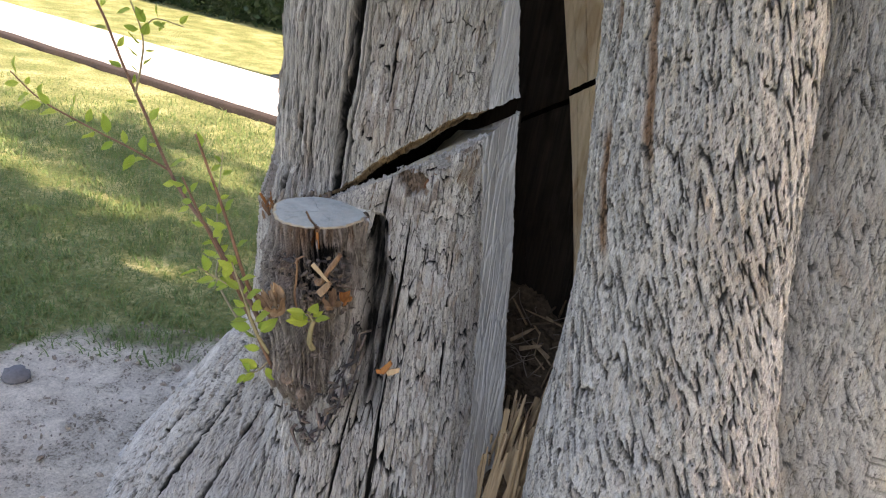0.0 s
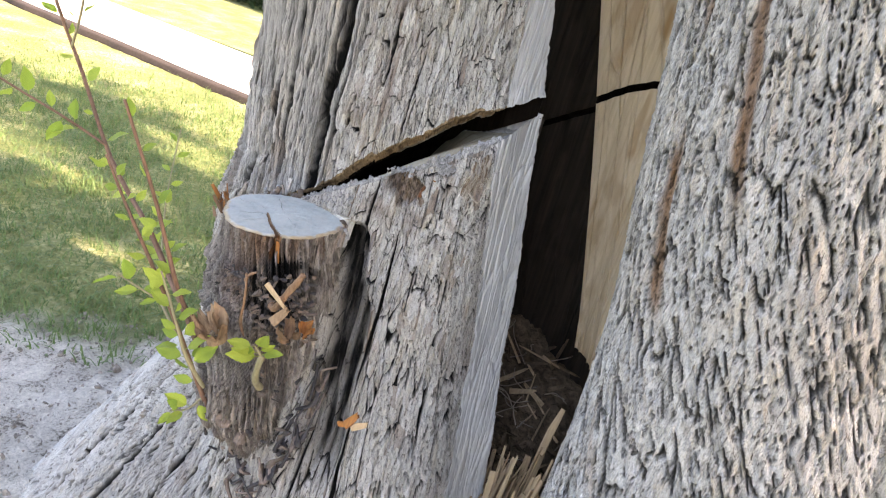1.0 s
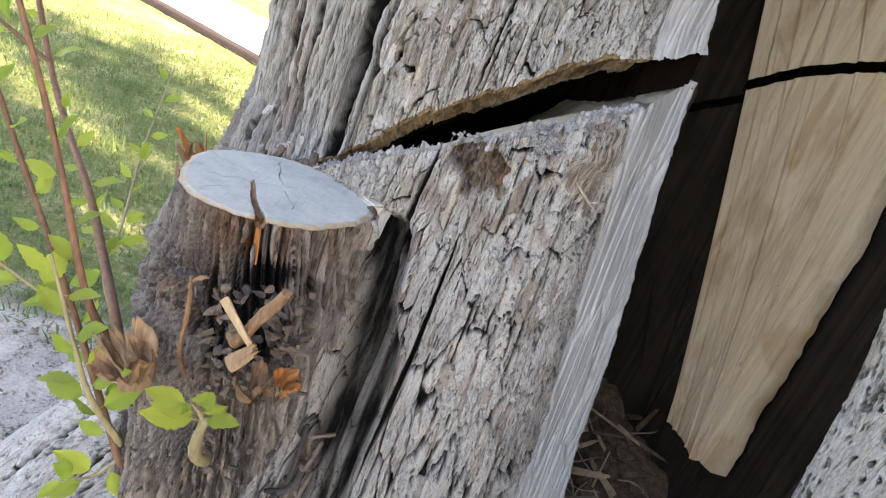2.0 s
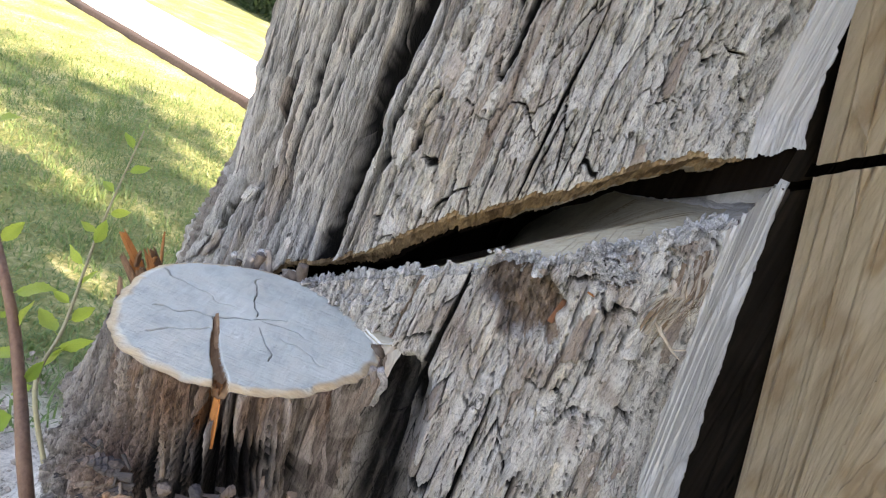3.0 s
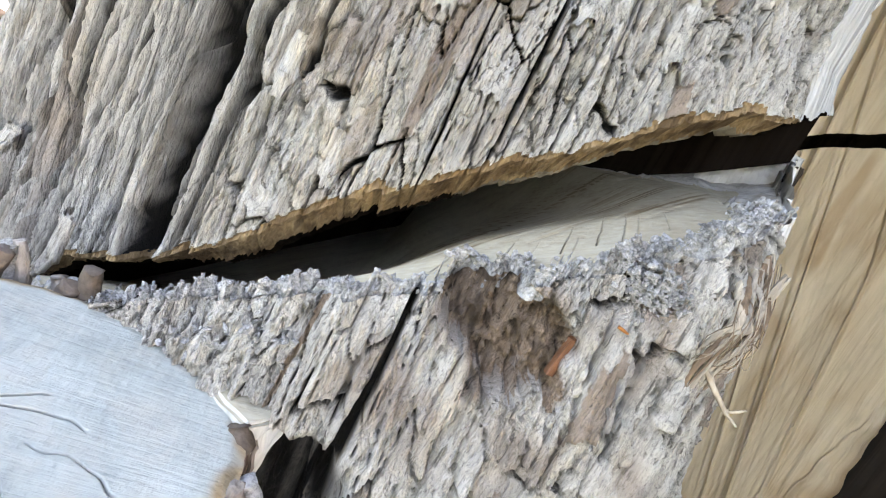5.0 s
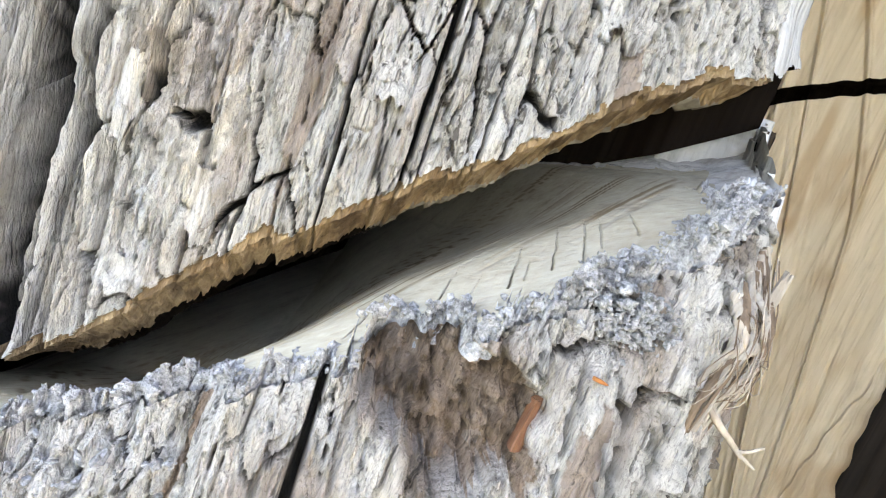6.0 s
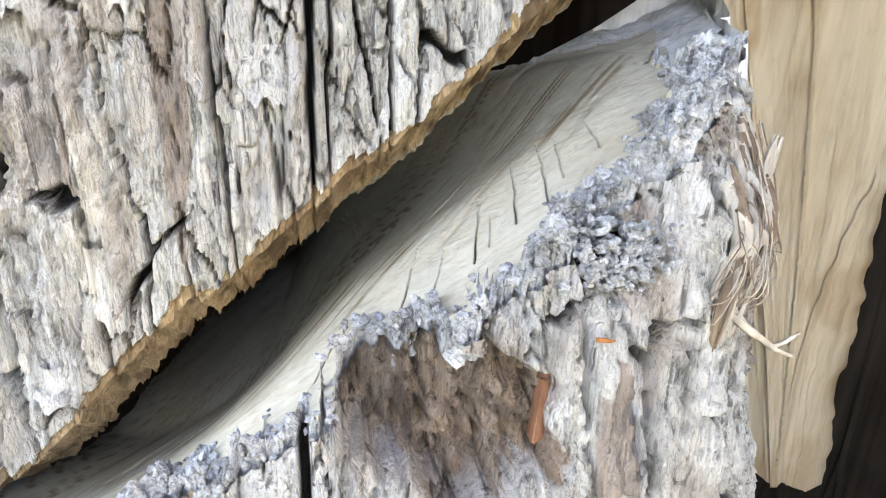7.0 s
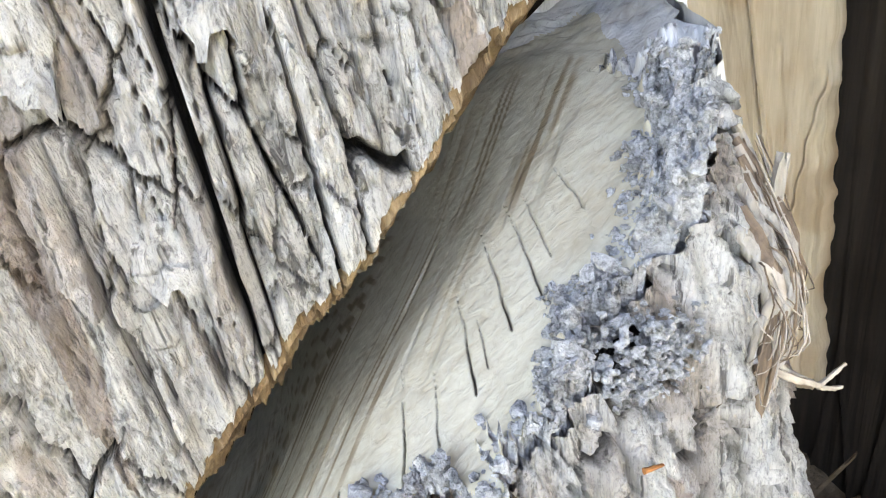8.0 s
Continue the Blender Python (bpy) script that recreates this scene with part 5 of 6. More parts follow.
def fibre_tuft():
    """Torn bast that hangs at the end of the callus."""
    for i in range(70):
        f = rng.random()
        a0, a1 = 7.6 + 3.4 * f + rng.normal(0, 0.4), 6.4 + 2.6 * f + rng.normal(0, 0.7)
        lift = 0.003 + 0.005 * rng.random()
        p0 = on_lower(a0, 0.944 + 0.003 * (a0 - 8) + rng.uniform(-0.010, 0.003), -0.003 + lift)
        p1 = on_lower(a0 * 0.7 + a1 * 0.3 + rng.normal(0, 0.6), 0.934 + rng.uniform(-0.007, 0.006), lift + rng.uniform(0, 0.004))
        p2 = on_lower(a0 * 0.3 + a1 * 0.7 + rng.normal(0, 0.6), 0.924 + rng.uniform(-0.006, 0.006), lift + rng.uniform(0, 0.004))
        p3 = on_lower(a1 + rng.normal(0, 0.6), 0.915 + rng.uniform(-0.004, 0.012), rng.uniform(-0.003, 0.002))
        strand([p0, p1, p2, p3], rng.uniform(0.0001, 0.0003), 0.0001, (M_FIBRE, M_BAST_DARK)[i % 2], n=12, sides=5, rough=0.4)
    for i in range(30):
        f = (i + rng.random()) / 30
        a0, a1 = 7.2 + 3.6 * f, 6.0 + 2.6 * f + rng.normal(0, 0.3)
        p0 = on_lower(a0, 0.9465 + 0.003 * (a0 - 8) + rng.uniform(-0.004, 0.003), -0.001)
        p1 = on_lower(a0 - 0.2 + rng.normal(0, 0.2), 0.936 + rng.uniform(-0.004, 0.004), rng.uniform(0.003, 0.009))
        p2 = on_lower((a0 + a1) / 2 - 0.2, 0.925 + rng.uniform(-0.004, 0.004), rng.uniform(0.003, 0.008))
        p3 = on_lower(a1, 0.908 + rng.uniform(-0.006, 0.008), 0.0)
        strand([p0, p1, p2, p3], rng.uniform(0.0008, 0.0020), rng.uniform(0.0003, 0.0009), (M_BAST, M_FIBRE, M_BAST, M_BAST_DARK)[i % 4], "bast_slab", n=16, sides=7, rough=0.55)
    chip("bast_slab", (0.0885, 0.917, 0.931), (0.10, -0.06, 1), 0.022, 0.0042, 0.0028, M_BAST, "pale splinter that stands off", tree, 90, 0.4)
    chip("bast_slab", (0.0860, 0.918, 0.929), (0.16, -0.10, 1), 0.017, 0.0030, 0.0022, M_BAST, "", tree, 91, 0.6)
    # the long hanging one with a forked end
    strand([(0.0640, 0.909, 0.930), (0.0690, 0.905, 0.921), (0.0755, 0.902, 0.913), (0.0860, 0.900, 0.9052)], 0.0011, 0.0008, M_FIBRE, rough=0.35, label="frayed pale strand")
    strand([(0.0700, 0.906, 0.922), (0.0770, 0.903, 0.9135), (0.0850, 0.901, 0.9065)], 0.0006, 0.0004, M_BAST, rough=0.35)
    strand([(0.0855, 0.900, 0.9055), (0.0890, 0.900, 0.9058), (0.0925, 0.899, 0.9085)], 0.0007, 0.0004, M_FIBRE)
    strand([(0.0855, 0.900, 0.9052), (0.0890, 0.899, 0.9035), (0.0925, 0.899, 0.9020)], 0.0007, 0.0004, M_FIBRE)
    for i in range(22):
        p = on_lower(rng.uniform(8.0, 10.6), rng.uniform(0.918, 0.944), 0.001)
        q = p + np.array((rng.uniform(-0.003, 0.005), rng.uniform(-0.005, 0.0), rng.uniform(-0.008, 0.008)))
        m = (p + q) / 2 + rng.uniform(-0.003, 0.003, 3)
        strand([p, m, q], 0.0003, 0.00015, M_FIBRE, n=8, sides=4)


def chip(name, centre, along, length, width, thick, material, label="", parent=None, seed=0, jag=0.5):
    """A split chip of wood: a tapered slab with a ragged end."""
    r = np.random.default_rng(seed + 11)
    nu, nv = 9, 14
    u, v = np.linspace(-1, 1, nu), np.linspace(0, 1, nv)
    U, V = np.meshgrid(u, v)
    end = 1 - jag * 0.5 * (hash2(np.floor((U + 1) * 3.2), 0 * U, seed) * 0.9)
    front = np.stack([U * width / 2 * (1 - 0.35 * V ** 2), -thick / 2 * (1 - U ** 2) + 0.2 * thick * vnoise(U * 3, V * 2, seed + 1), V * end * length], axis=-1)
    back = front.copy()
    back[..., 1] = thick / 2 * (1 - 0.4 * U ** 2) * (1 - 0.7 * V)
    P = np.concatenate([front, back[:, ::-1], front[:, :1]], axis=1)
    P = np.concatenate([P[:1] * np.array((0, 0, 1)), P, P[-1:] * np.array((0.7, 0, 1.0)) * 1.0], axis=0)
    d = Vector(along).normalized()
    turn = np.array((d.to_track_quat('Z', 'X').to_matrix() @ Matrix.Rotation(r.uniform(-0.5, 0.5), 3, 'Z')))
    me = grid_mesh(name, P @ turn.T + np.array(centre), [material], None, {"warm": 0 * P[..., 0]}, smooth=False)
    return place_mesh(name, me, parent or tree, label)


fibre_tuft()


def bark_flake(a, z, length, width, lift, seed, lower=True, warm=0.0):
    """A loose plate of bark that stands a little off the trunk, with a ragged lower end."""
    nu, nv = 8, 14
    U, V = np.meshgrid(np.linspace(-1, 1, nu), np.linspace(0, 1, nv))
    ragged = 1 - 0.35 * hash2(np.floor((U + 1) * 2.6), 0 * U, seed) * (V > 0.6)
    zz = z - V * length * ragged
    taper = 0.55 + 0.45 * np.sin(np.pi * np.clip(0.2 + 0.7 * V, 0, 1)) + 0.12 * vnoise(V * 6, 0 * V, seed + 1)
    r0 = radius_lower(np.float64(a), np.float64(z - length / 2)) if lower else radius_upper(np.float64(a), np.float64(z - length / 2))
    aa = a + np.degrees(U * taper * width / 2 / r0) + 8 * (zz - z) * vnoise(V * 0 + seed, V * 0, 3)
    rr = (radius_lower(aa, zz) if lower else radius_upper(aa, zz)) + 0.001 + lift * V ** 1.6 + 0.0012 * vnoise(U * 2, V * 3, seed + 2) - 0.002 * U ** 2
    P = polar(aa, rr, zz)
    Q = polar(aa, rr - 0.0022 + 0.001 * vnoise(U * 3, V * 4, seed + 3), zz)[:, ::-1]
    full = np.concatenate([P, Q, P[:, :1]], axis=1)
    plate = 0.28 + 0.28 * hash2(np.array([float(seed)]), np.array([1.0]), 4)[0] + 0.15 * vnoise(full[..., 0] * 900, full[..., 2] * 60, seed)
    me = grid_mesh("bark_flake", full, [M_BARK], None, {"plate": plate, "warm": 0 * plate + warm, "split": 0 * plate}, flip=True)
    place_mesh("bark_flake", me, tree)


for i in range(110):
    bark_flake(rng.uniform(-60, -27) if i % 4 == 0 else rng.uniform(0.5, 12), rng.uniform(0.30, 0.80) if i % 3 else rng.uniform(0.72, 0.87), rng.uniform(0.014, 0.045), rng.uniform(0.006, 0.014), rng.uniform(0.001, 0.006), 2000 + i, True, 0.5 * (rng.random() < 0.12))
for i in range(45):
    a = rng.uniform(-22, 8)
    lo = float(lip_height(np.array([AXIS[0] + 0.315 * np.sin(a * DEG)]))[0])
    L = rng.uniform(0.012, 0.04)
    bark_flake(a, lo + L + rng.uniform(0.004, 0.30), L, rng.uniform(0.006, 0.013), rng.uniform(0.000, 0.003), 2400 + i, False, 0.5 * (rng.random() < 0.12))

# small coloured bits on the lower trunk
chip("bark_chip", (0.0335, 0.8965, 0.9185), (1, -0.1, -0.25), 0.0048, 0.0011, 0.001, M_ORANGE, "bright orange chip", seed=3)
chip("bark_flake", (0.0245, 0.9010, 0.8945), (0.18, 0.14, 1), 0.014, 0.0100, 0.0035, M_RED, "smooth red-brown inner bark", seed=5, jag=0.2)
for i, (c, d, l) in enumerate((((-0.004, 0.770, 0.668), (1, -0.2, 0.3), 0.030), ((0.004, 0.765, 0.672), (0.5, -0.3, 1), 0.026), ((0.010, 0.764, 0.672), (1, -0.1, 0.5), 0.020))):
    chip("torn_splinter", c, d, l, 0.009, 0.005, M_ORANGE if i < 2 else M_SPLINTER, "torn orange inner bark" if i < 2 else "", seed=20 + i)

# chip of wood wedged beside the stub
def wood_wedge():
    """A small sawn chip that sits in the cleft beside the stub's top."""
    outline = ((-0.072, 0.911), (-0.060, 0.917), (-0.046, 0.912), (-0.041, 0.902), (-0.054, 0.893))
    bm = bmesh.new()
    top = [bm.verts.new((x, y, 0.8490 + 0.10 * (x + 0.06))) for x, y in outline]
    low = [bm.verts.new((x * 0.7 - 0.0165, y * 0.7 + 0.276, 0.818)) for x, y in outline]
    bm.faces.new(top[::-1])
    bm.faces.new(low)
    for i in range(5):
        bm.faces.new((top[i], top[(i + 1) % 5], low[(i + 1) % 5], low[i]))
    bmesh.ops.recalc_face_normals(bm, faces=bm.faces)
    bmesh.ops.bevel(bm, geom=list(bm.edges), offset=0.0016, segments=2, affect='EDGES')
    bmesh.ops.triangulate(bm, faces=bm.faces)
    bmesh.ops.subdivide_edges(bm, edges=bm.edges, cuts=3, use_grid_fill=True)
    top_z = max(v.co.z for v in bm.verts)
    for v in bm.verts:
        q = np.array([v.co.x, v.co.y, v.co.z])
        k = 0.0010 if v.co.z > top_z - 0.006 else 0.0032
        v.co.x += k * float(fbm(q[1:2] * 330, q[2:3] * 120, 3, 71)[0])
        v.co.y += k * float(fbm(q[0:1] * 330, q[2:3] * 120, 3, 72)[0])
        v.co.z += 0.6 * k * float(fbm(q[0:1] * 260, q[1:2] * 260, 3, 73)[0])
    for f in bm.faces:
        f.material_index = 0 if f.normal.z > 0.6 else 1
    me = bpy.data.meshes.new("wood_wedge")
    bm.to_mesh(me)
    bm.free()
    me.materials.append(M_CUT)
    me.materials.append(M_GREYWOOD)
    place_mesh("wood_wedge", me, tree, "small pale sawn chip beside the stub")


wood_wedge()


def cleft_crumbs():
    """Broken bark and callus in the cleft between the stub and the trunk."""
    r = np.random.default_rng(88)
    places, sizes = [], []
    for _ in range(320):
        f = 0.62 * r.random()
        x = -0.100 + 0.078 * f + r.normal(0, 0.004)
        y = 0.935 - 0.034 * f + r.normal(0, 0.006)
        places.append((x, y, saw_plane(x, y) - 0.009 - 0.016 * r.random() ** 1.5))
        sizes.append(r.lognormal(-7.25, 0.5))
    me = scatter_mesh("bark_crumb", places, sizes, M_CALLUS, (0.8, 0.8, 1.6), kinds=12, sharp=0.35, seed=9, smooth=False, sides=7, rings=5)
    ob = place_mesh("bark_crumb", me, tree, "grey broken bark in the cleft beside the stub")
    ob["kind"] = "stuff"


cleft_crumbs()


def rim_lumps():
    """Gnarled callus lips round the back of the stub's top."""
    for i in range(30):
        ang = 0.05 + 2.1 * i / 29 + rng.uniform(-0.05, 0.05)
        r = 0.0645 + rng.uniform(-0.001, 0.005)
        foot = np.array((STUB[0] + r * np.cos(ang), STUB[1] + r * np.sin(ang), STUB_TOP - 0.022))
        out = np.array((np.cos(ang), np.sin(ang), 0.0))
        along = np.array((-np.sin(ang), np.cos(ang), 0.0)) * rng.uniform(-0.008, 0.008)
        tall = rng.uniform(0.014, 0.026) + 0.006 * (i > 19)
        pts = [foot, foot + (0, 0, tall * 0.6) + along * 0.5 + out * rng.uniform(0, 0.003), foot + (0, 0, tall) + along + out * rng.uniform(-0.002, 0.003)]
        size = rng.uniform(0.0020, 0.0044)
        strand(pts, size * 1.2, size * rng.uniform(0.55, 0.95), (M_BUD_LIP, M_CALLUS, M_SCALE)[i % 3], "callus_lip", stub, 12, 9, 0.4)


M_BUD_LIP = plain_material("gnarled_grey_lip", (0.40, 0.36, 0.33), (0.13, 0.105, 0.095), 300, (1, 1, 0.35), vary=0.4, bump=0.003)
rim_lumps()

chip("split_sliver", (STUB[0] - 0.004, STUB[1] - 0.030, STUB_TOP - 0.0045), (-0.42, 0.80, 0.14), 0.026, 0.005, 0.003, M_SPLIT, "brown sliver in the split", stub, 41, 0.2)
chip("split_sliver", (STUB[0] + 0.012, STUB[1] - 0.0575, STUB_TOP - 0.030), (-0.06, 0.03, 1), 0.026, 0.009, 0.003, M_ORANGE, "orange split wood", stub, 42, 0.5)

# ---- dead buds, twig stumps and scales on the stub's front ----
strand([(-0.096, 0.779, 0.786), (-0.09, 0.768, 0.791), (-0.0785, 0.7615, 0.8158), (-0.067, 0.757, 0.839)], 0.0037, 0.0033, M_TWIG, "twig_stump", stub, 12, 9, 0.22, "peeled tan cut twig")
strand([(-0.122, 0.790, 0.735), (-0.124, 0.776, 0.765), (-0.121, 0.769, 0.795), (-0.122, 0.767, 0.822)], 0.0017, 0.0012, M_TWIG, "twig_stump", stub, 16, 8, 0.4, "dry red-brown cut twig")
strand([(-0.124, 0.772, 0.812), (-0.119, 0.766, 0.822), (-0.112, 0.764, 0.827)], 0.0020, 0.0011, M_TWIG, "twig_stump", stub, 8, 7, 0.5)
strand([(-0.096, 0.785, 0.68), (-0.098, 0.768, 0.70), (-0.096, 0.760, 0.725), (-0.092, 0.756, 0.742)], 0.0042, 0.0030, M_STEM_PALE, "twig_stump", stub, 12, 8, 0.15, "young yellow-green cut shoot")
M_DARK_SCALE = plain_material("black_dead_bud", (0.075, 0.068, 0.07), (0.022, 0.02, 0.021), 280, vary=0.4)


def curled_bark(foot, axis, radius, height, arc, turn, seed, material, label=""):
    """A torn shell of bark that curls round a broken shoot, with a ragged rim."""
    nu, nv = 26, 16
    U, V = np.meshgrid(np.linspace(-0.5, 0.5, nu), np.linspace(0, 1, nv))
    rag = 1 - 0.45 * np.abs(vnoise(U * 9, 0 * U, seed)) - 0.25 * hash2(np.floor(U * 17), 0 * U, seed + 1)
    th = U * arc + turn + 0.3 * vnoise(V * 2, U * 2, seed + 2)
    r = radius * (0.72 + 0.45 * V ** 1.5 + 0.14 * vnoise(U * 6, V * 3, seed + 3) - 0.20 * np.abs(U) ** 3 * 8)
    outer = np.stack([r * np.cos(th), r * np.sin(th), V * height * rag], axis=-1)
    r2 = r - 0.0022 * (1 - 0.6 * V)
    inner = np.stack([r2 * np.cos(th), r2 * np.sin(th), V * height * rag], axis=-1)[:, ::-1]
    P = np.concatenate([outer, inner, outer[:, :1]], axis=1)
    turned = np.array(Vector(axis).normalized().to_track_quat('Z', 'X').to_matrix())
    me = grid_mesh("bark_shell", P @ turned.T + np.array(foot), [material], None, {"warm": 0 * P[..., 0]}, smooth=False)
    place_mesh("bark_shell", me, stub, label)


curled_bark((-0.146, 0.772, 0.740), (-0.15, -0.45, 1), 0.0165, 0.042, 4.6, -1.6, 11, M_SHELL, "torn brown shell of a broken shoot")
curled_bark((-0.150, 0.775, 0.738), (-0.35, -0.3, 1), 0.012, 0.036, 3.4, 1.0, 12, M_SHELL)
curled_bark((-0.078, 0.772, 0.757), (0.1, -0.5, 1), 0.0095, 0.034, 4.2, -2.2, 13, M_TWIG, "curled tan bark of a broken shoot")
curled_bark((-0.062, 0.780, 0.758), (0.2, -0.6, 1), 0.0085, 0.028, 3.6, -1.0, 14, M_ORANGE, "torn orange inner bark")
curled_bark((-0.070, 0.778, 0.750), (0.3, -0.7, 0.6), 0.008, 0.024, 3.0, 0.4, 15, M_SHELL)
chip("torn_splinter", (-0.101, 0.764, 0.818), (0.75, -0.25, -0.6), 0.030, 0.008, 0.004, M_SPLINTER, "pale split chip", stub, 31, 0.3)
chip("torn_splinter", (-0.090, 0.768, 0.775), (0.5, -0.35, 0.8), 0.030, 0.010, 0.006, M_SHELL, "", stub, 32, 0.5)


def stub_front(x, z):
    """A place on the stub's front side."""
    y = STUB[1] - np.sqrt(max(1e-5, 0.086 ** 2 - (x + 0.112) ** 2)) + 0.004
    return np.array((x, y + 0.55 * max(0.0, 0.6 - z), z))


def dead_bud(p, d, length, width, material, seed):
    """A dry bud: a blunt cone of overlapping scales."""
    r = np.random.default_rng(seed)
    n, m = 13, 10
    U, V = np.meshgrid(np.linspace(0, 2 * np.pi, m), np.linspace(0, 1, n))
    layer = V * 4.0 + 0.5 * np.sin(U * 2 + r.uniform(0, 6)) * 0.6
    ring = 0.80 + 0.32 * (1 - (layer - np.floor(layer)))
    rad = width / 2 * np.sqrt(np.maximum(0.03, 1 - (V * 1.02) ** 2.2)) * ring * (1 + 0.22 * vnoise(U, V * 4, seed))
    bend = r.uniform(-0.3, 0.3)
    P = np.stack([rad * np.cos(U) + bend * length * V ** 2, 0.8 * rad * np.sin(U), V * length - 0.002], axis=-1)
    P[:, -1] = P[:, 0]
    turned = np.array(Vector(d).normalized().to_track_quat('Z', 'X').to_matrix())
    me = grid_mesh("dead_bud", P @ turned.T + p, [material], None, {"warm": 0 * V}, flip=True, smooth=False)
    place_mesh("dead_bud", me, stub)


M_BUD = plain_material("pinkish_grey_dry_bud", (0.27, 0.215, 0.185), (0.07, 0.05, 0.043), 240, vary=0.5, bump=0.002)


def bud_scales():
    for i in range(150):
        if i < 105:
            x, z = rng.uniform(-0.150, -0.060), rng.uniform(0.728, 0.812)
        else:
            x = rng.uniform(-0.160, -0.095)
            z = rng.uniform(0.60, 0.70)
        d = (rng.normal(0, 0.7) + 5 * (x + 0.112), rng.uniform(-1.0, -0.2), rng.normal(0.4, 0.5))
        size = rng.uniform(0.003, 0.0068)
        dead_bud(stub_front(x, z) + (0, 0.004, 0), d, size * rng.uniform(1.0, 1.9), size, (M_BUD, M_SCALE, M_DARK_SCALE, M_DARK_SCALE, M_SCALE)[i % 5], 3500 + i)
    for i in range(190):
        if i < 130:
            x, z = rng.uniform(-0.158, -0.055), rng.uniform(0.725, 0.812)
        else:
            x, z = rng.uniform(-0.165, -0.05), rng.uniform(0.52, 0.70)
        d = (rng.normal(0, 0.8) + 4 * (x + 0.112), rng.uniform(-0.6, 0.1), rng.normal(0.3, 0.8))
        chip("bud_scale", stub_front(x, z) + (0, 0.004, 0), d, rng.uniform(0.005, 0.014), rng.uniform(0.002, 0.005), rng.uniform(0.001, 0.0025), (M_SCALE, M_DARK_SCALE, M_DARK_SCALE, M_DARK_SCALE, M_BUD)[i % 5], "", stub, 3000 + i, 0.7)


bud_scales()


def gnarled_seam():
    """Dark dry roots and shreds where the stub grows out of the trunk."""
    seam = [(-27, 0.665), (-23.5, 0.60), (-20, 0.55), (-16.5, 0.512), (-13, 0.545), (-10.5, 0.60), (-9.5, 0.66)]
    for i in range(64):
        f = rng.random() * 5.999
        k = int(f)
        u = f - k
        a = seam[k][0] * (1 - u) + seam[k + 1][0] * u + rng.normal(0, 0.7)
        z = seam[k][1] * (1 - u) + seam[k + 1][1] * u + rng.normal(0, 0.010)
        da, dz = seam[k + 1][0] - seam[k][0], seam[k + 1][1] - seam[k][1]
        go = rng.uniform(0.15, 0.55) * rng.choice((-1, 1))
        lift = rng.uniform(0.0, 0.012)
        pts = [on_lower(a, z, lift - 0.004), on_lower(a + 0.5 * go * da + rng.normal(0, 0.5), z + 0.5 * go * dz + rng.normal(0, 0.006), lift + rng.uniform(0.002, 0.008)),
               on_lower(a + go * da + rng.normal(0, 0.8), z + go * dz + rng.normal(0, 0.010), lift - 0.003)]
        strand(pts, rng.uniform(0.0015, 0.0045), rng.uniform(0.0008, 0.002), (M_SCALE, M_DARK_SCALE, M_DARK_SCALE, M_BUD)[i % 4], "dry_shred", stub, 10, 6, 0.45)


gnarled_seam()
for i, (x, z, w) in enumerate(((-0.142, 0.640, 0.016), (-0.124, 0.648, 0.020), (-0.150, 0.612, 0.018), (-0.128, 0.615, 0.022), (-0.112, 0.590, 0.018), (-0.134, 0.668, 0.012))):
    dead_bud(stub_front(x, z) + (0, 0.006, 0), (rng.normal(0, 0.4), -0.7, 0.7), w * 1.1, w, M_BUD, 3900 + i)
for i in range(16):
    x = -0.19 + rng.uniform(-0.012, 0.012)
    chip("bark_shred", (x, 0.915 + rng.uniform(-0.02, 0.03), 0.82 + rng.uniform(-0.02, 0.01)), (rng.uniform(-0.7, 0.4), rng.uniform(-0.6, 0.6), 1), rng.uniform(0.012, 0.028), 0.005, 0.002, M_ORANGE if i % 3 else M_TWIG, "", stub, 800 + i)

# ---- shards and litter on the floor of the hollow ----
for i in range(38):
    x, y = rng.uniform(0.168, 0.265), rng.uniform(0.85, 0.97)
    h = 0.16 + rng.uniform(0.20, 0.34) * (0.75 + 1.6 * (x - 0.175))
    chip("standing_shard", (x, y, 0.14 + 0.5 * (x - 0.175)), (rng.uniform(-0.05, 0.22), rng.uniform(-0.15, 0.15), 1), h, rng.uniform(0.016, 0.036), rng.uniform(0.008, 0.016), M_SPLINTER, "splintered tan heartwood", tree, 900 + i, 0.8)


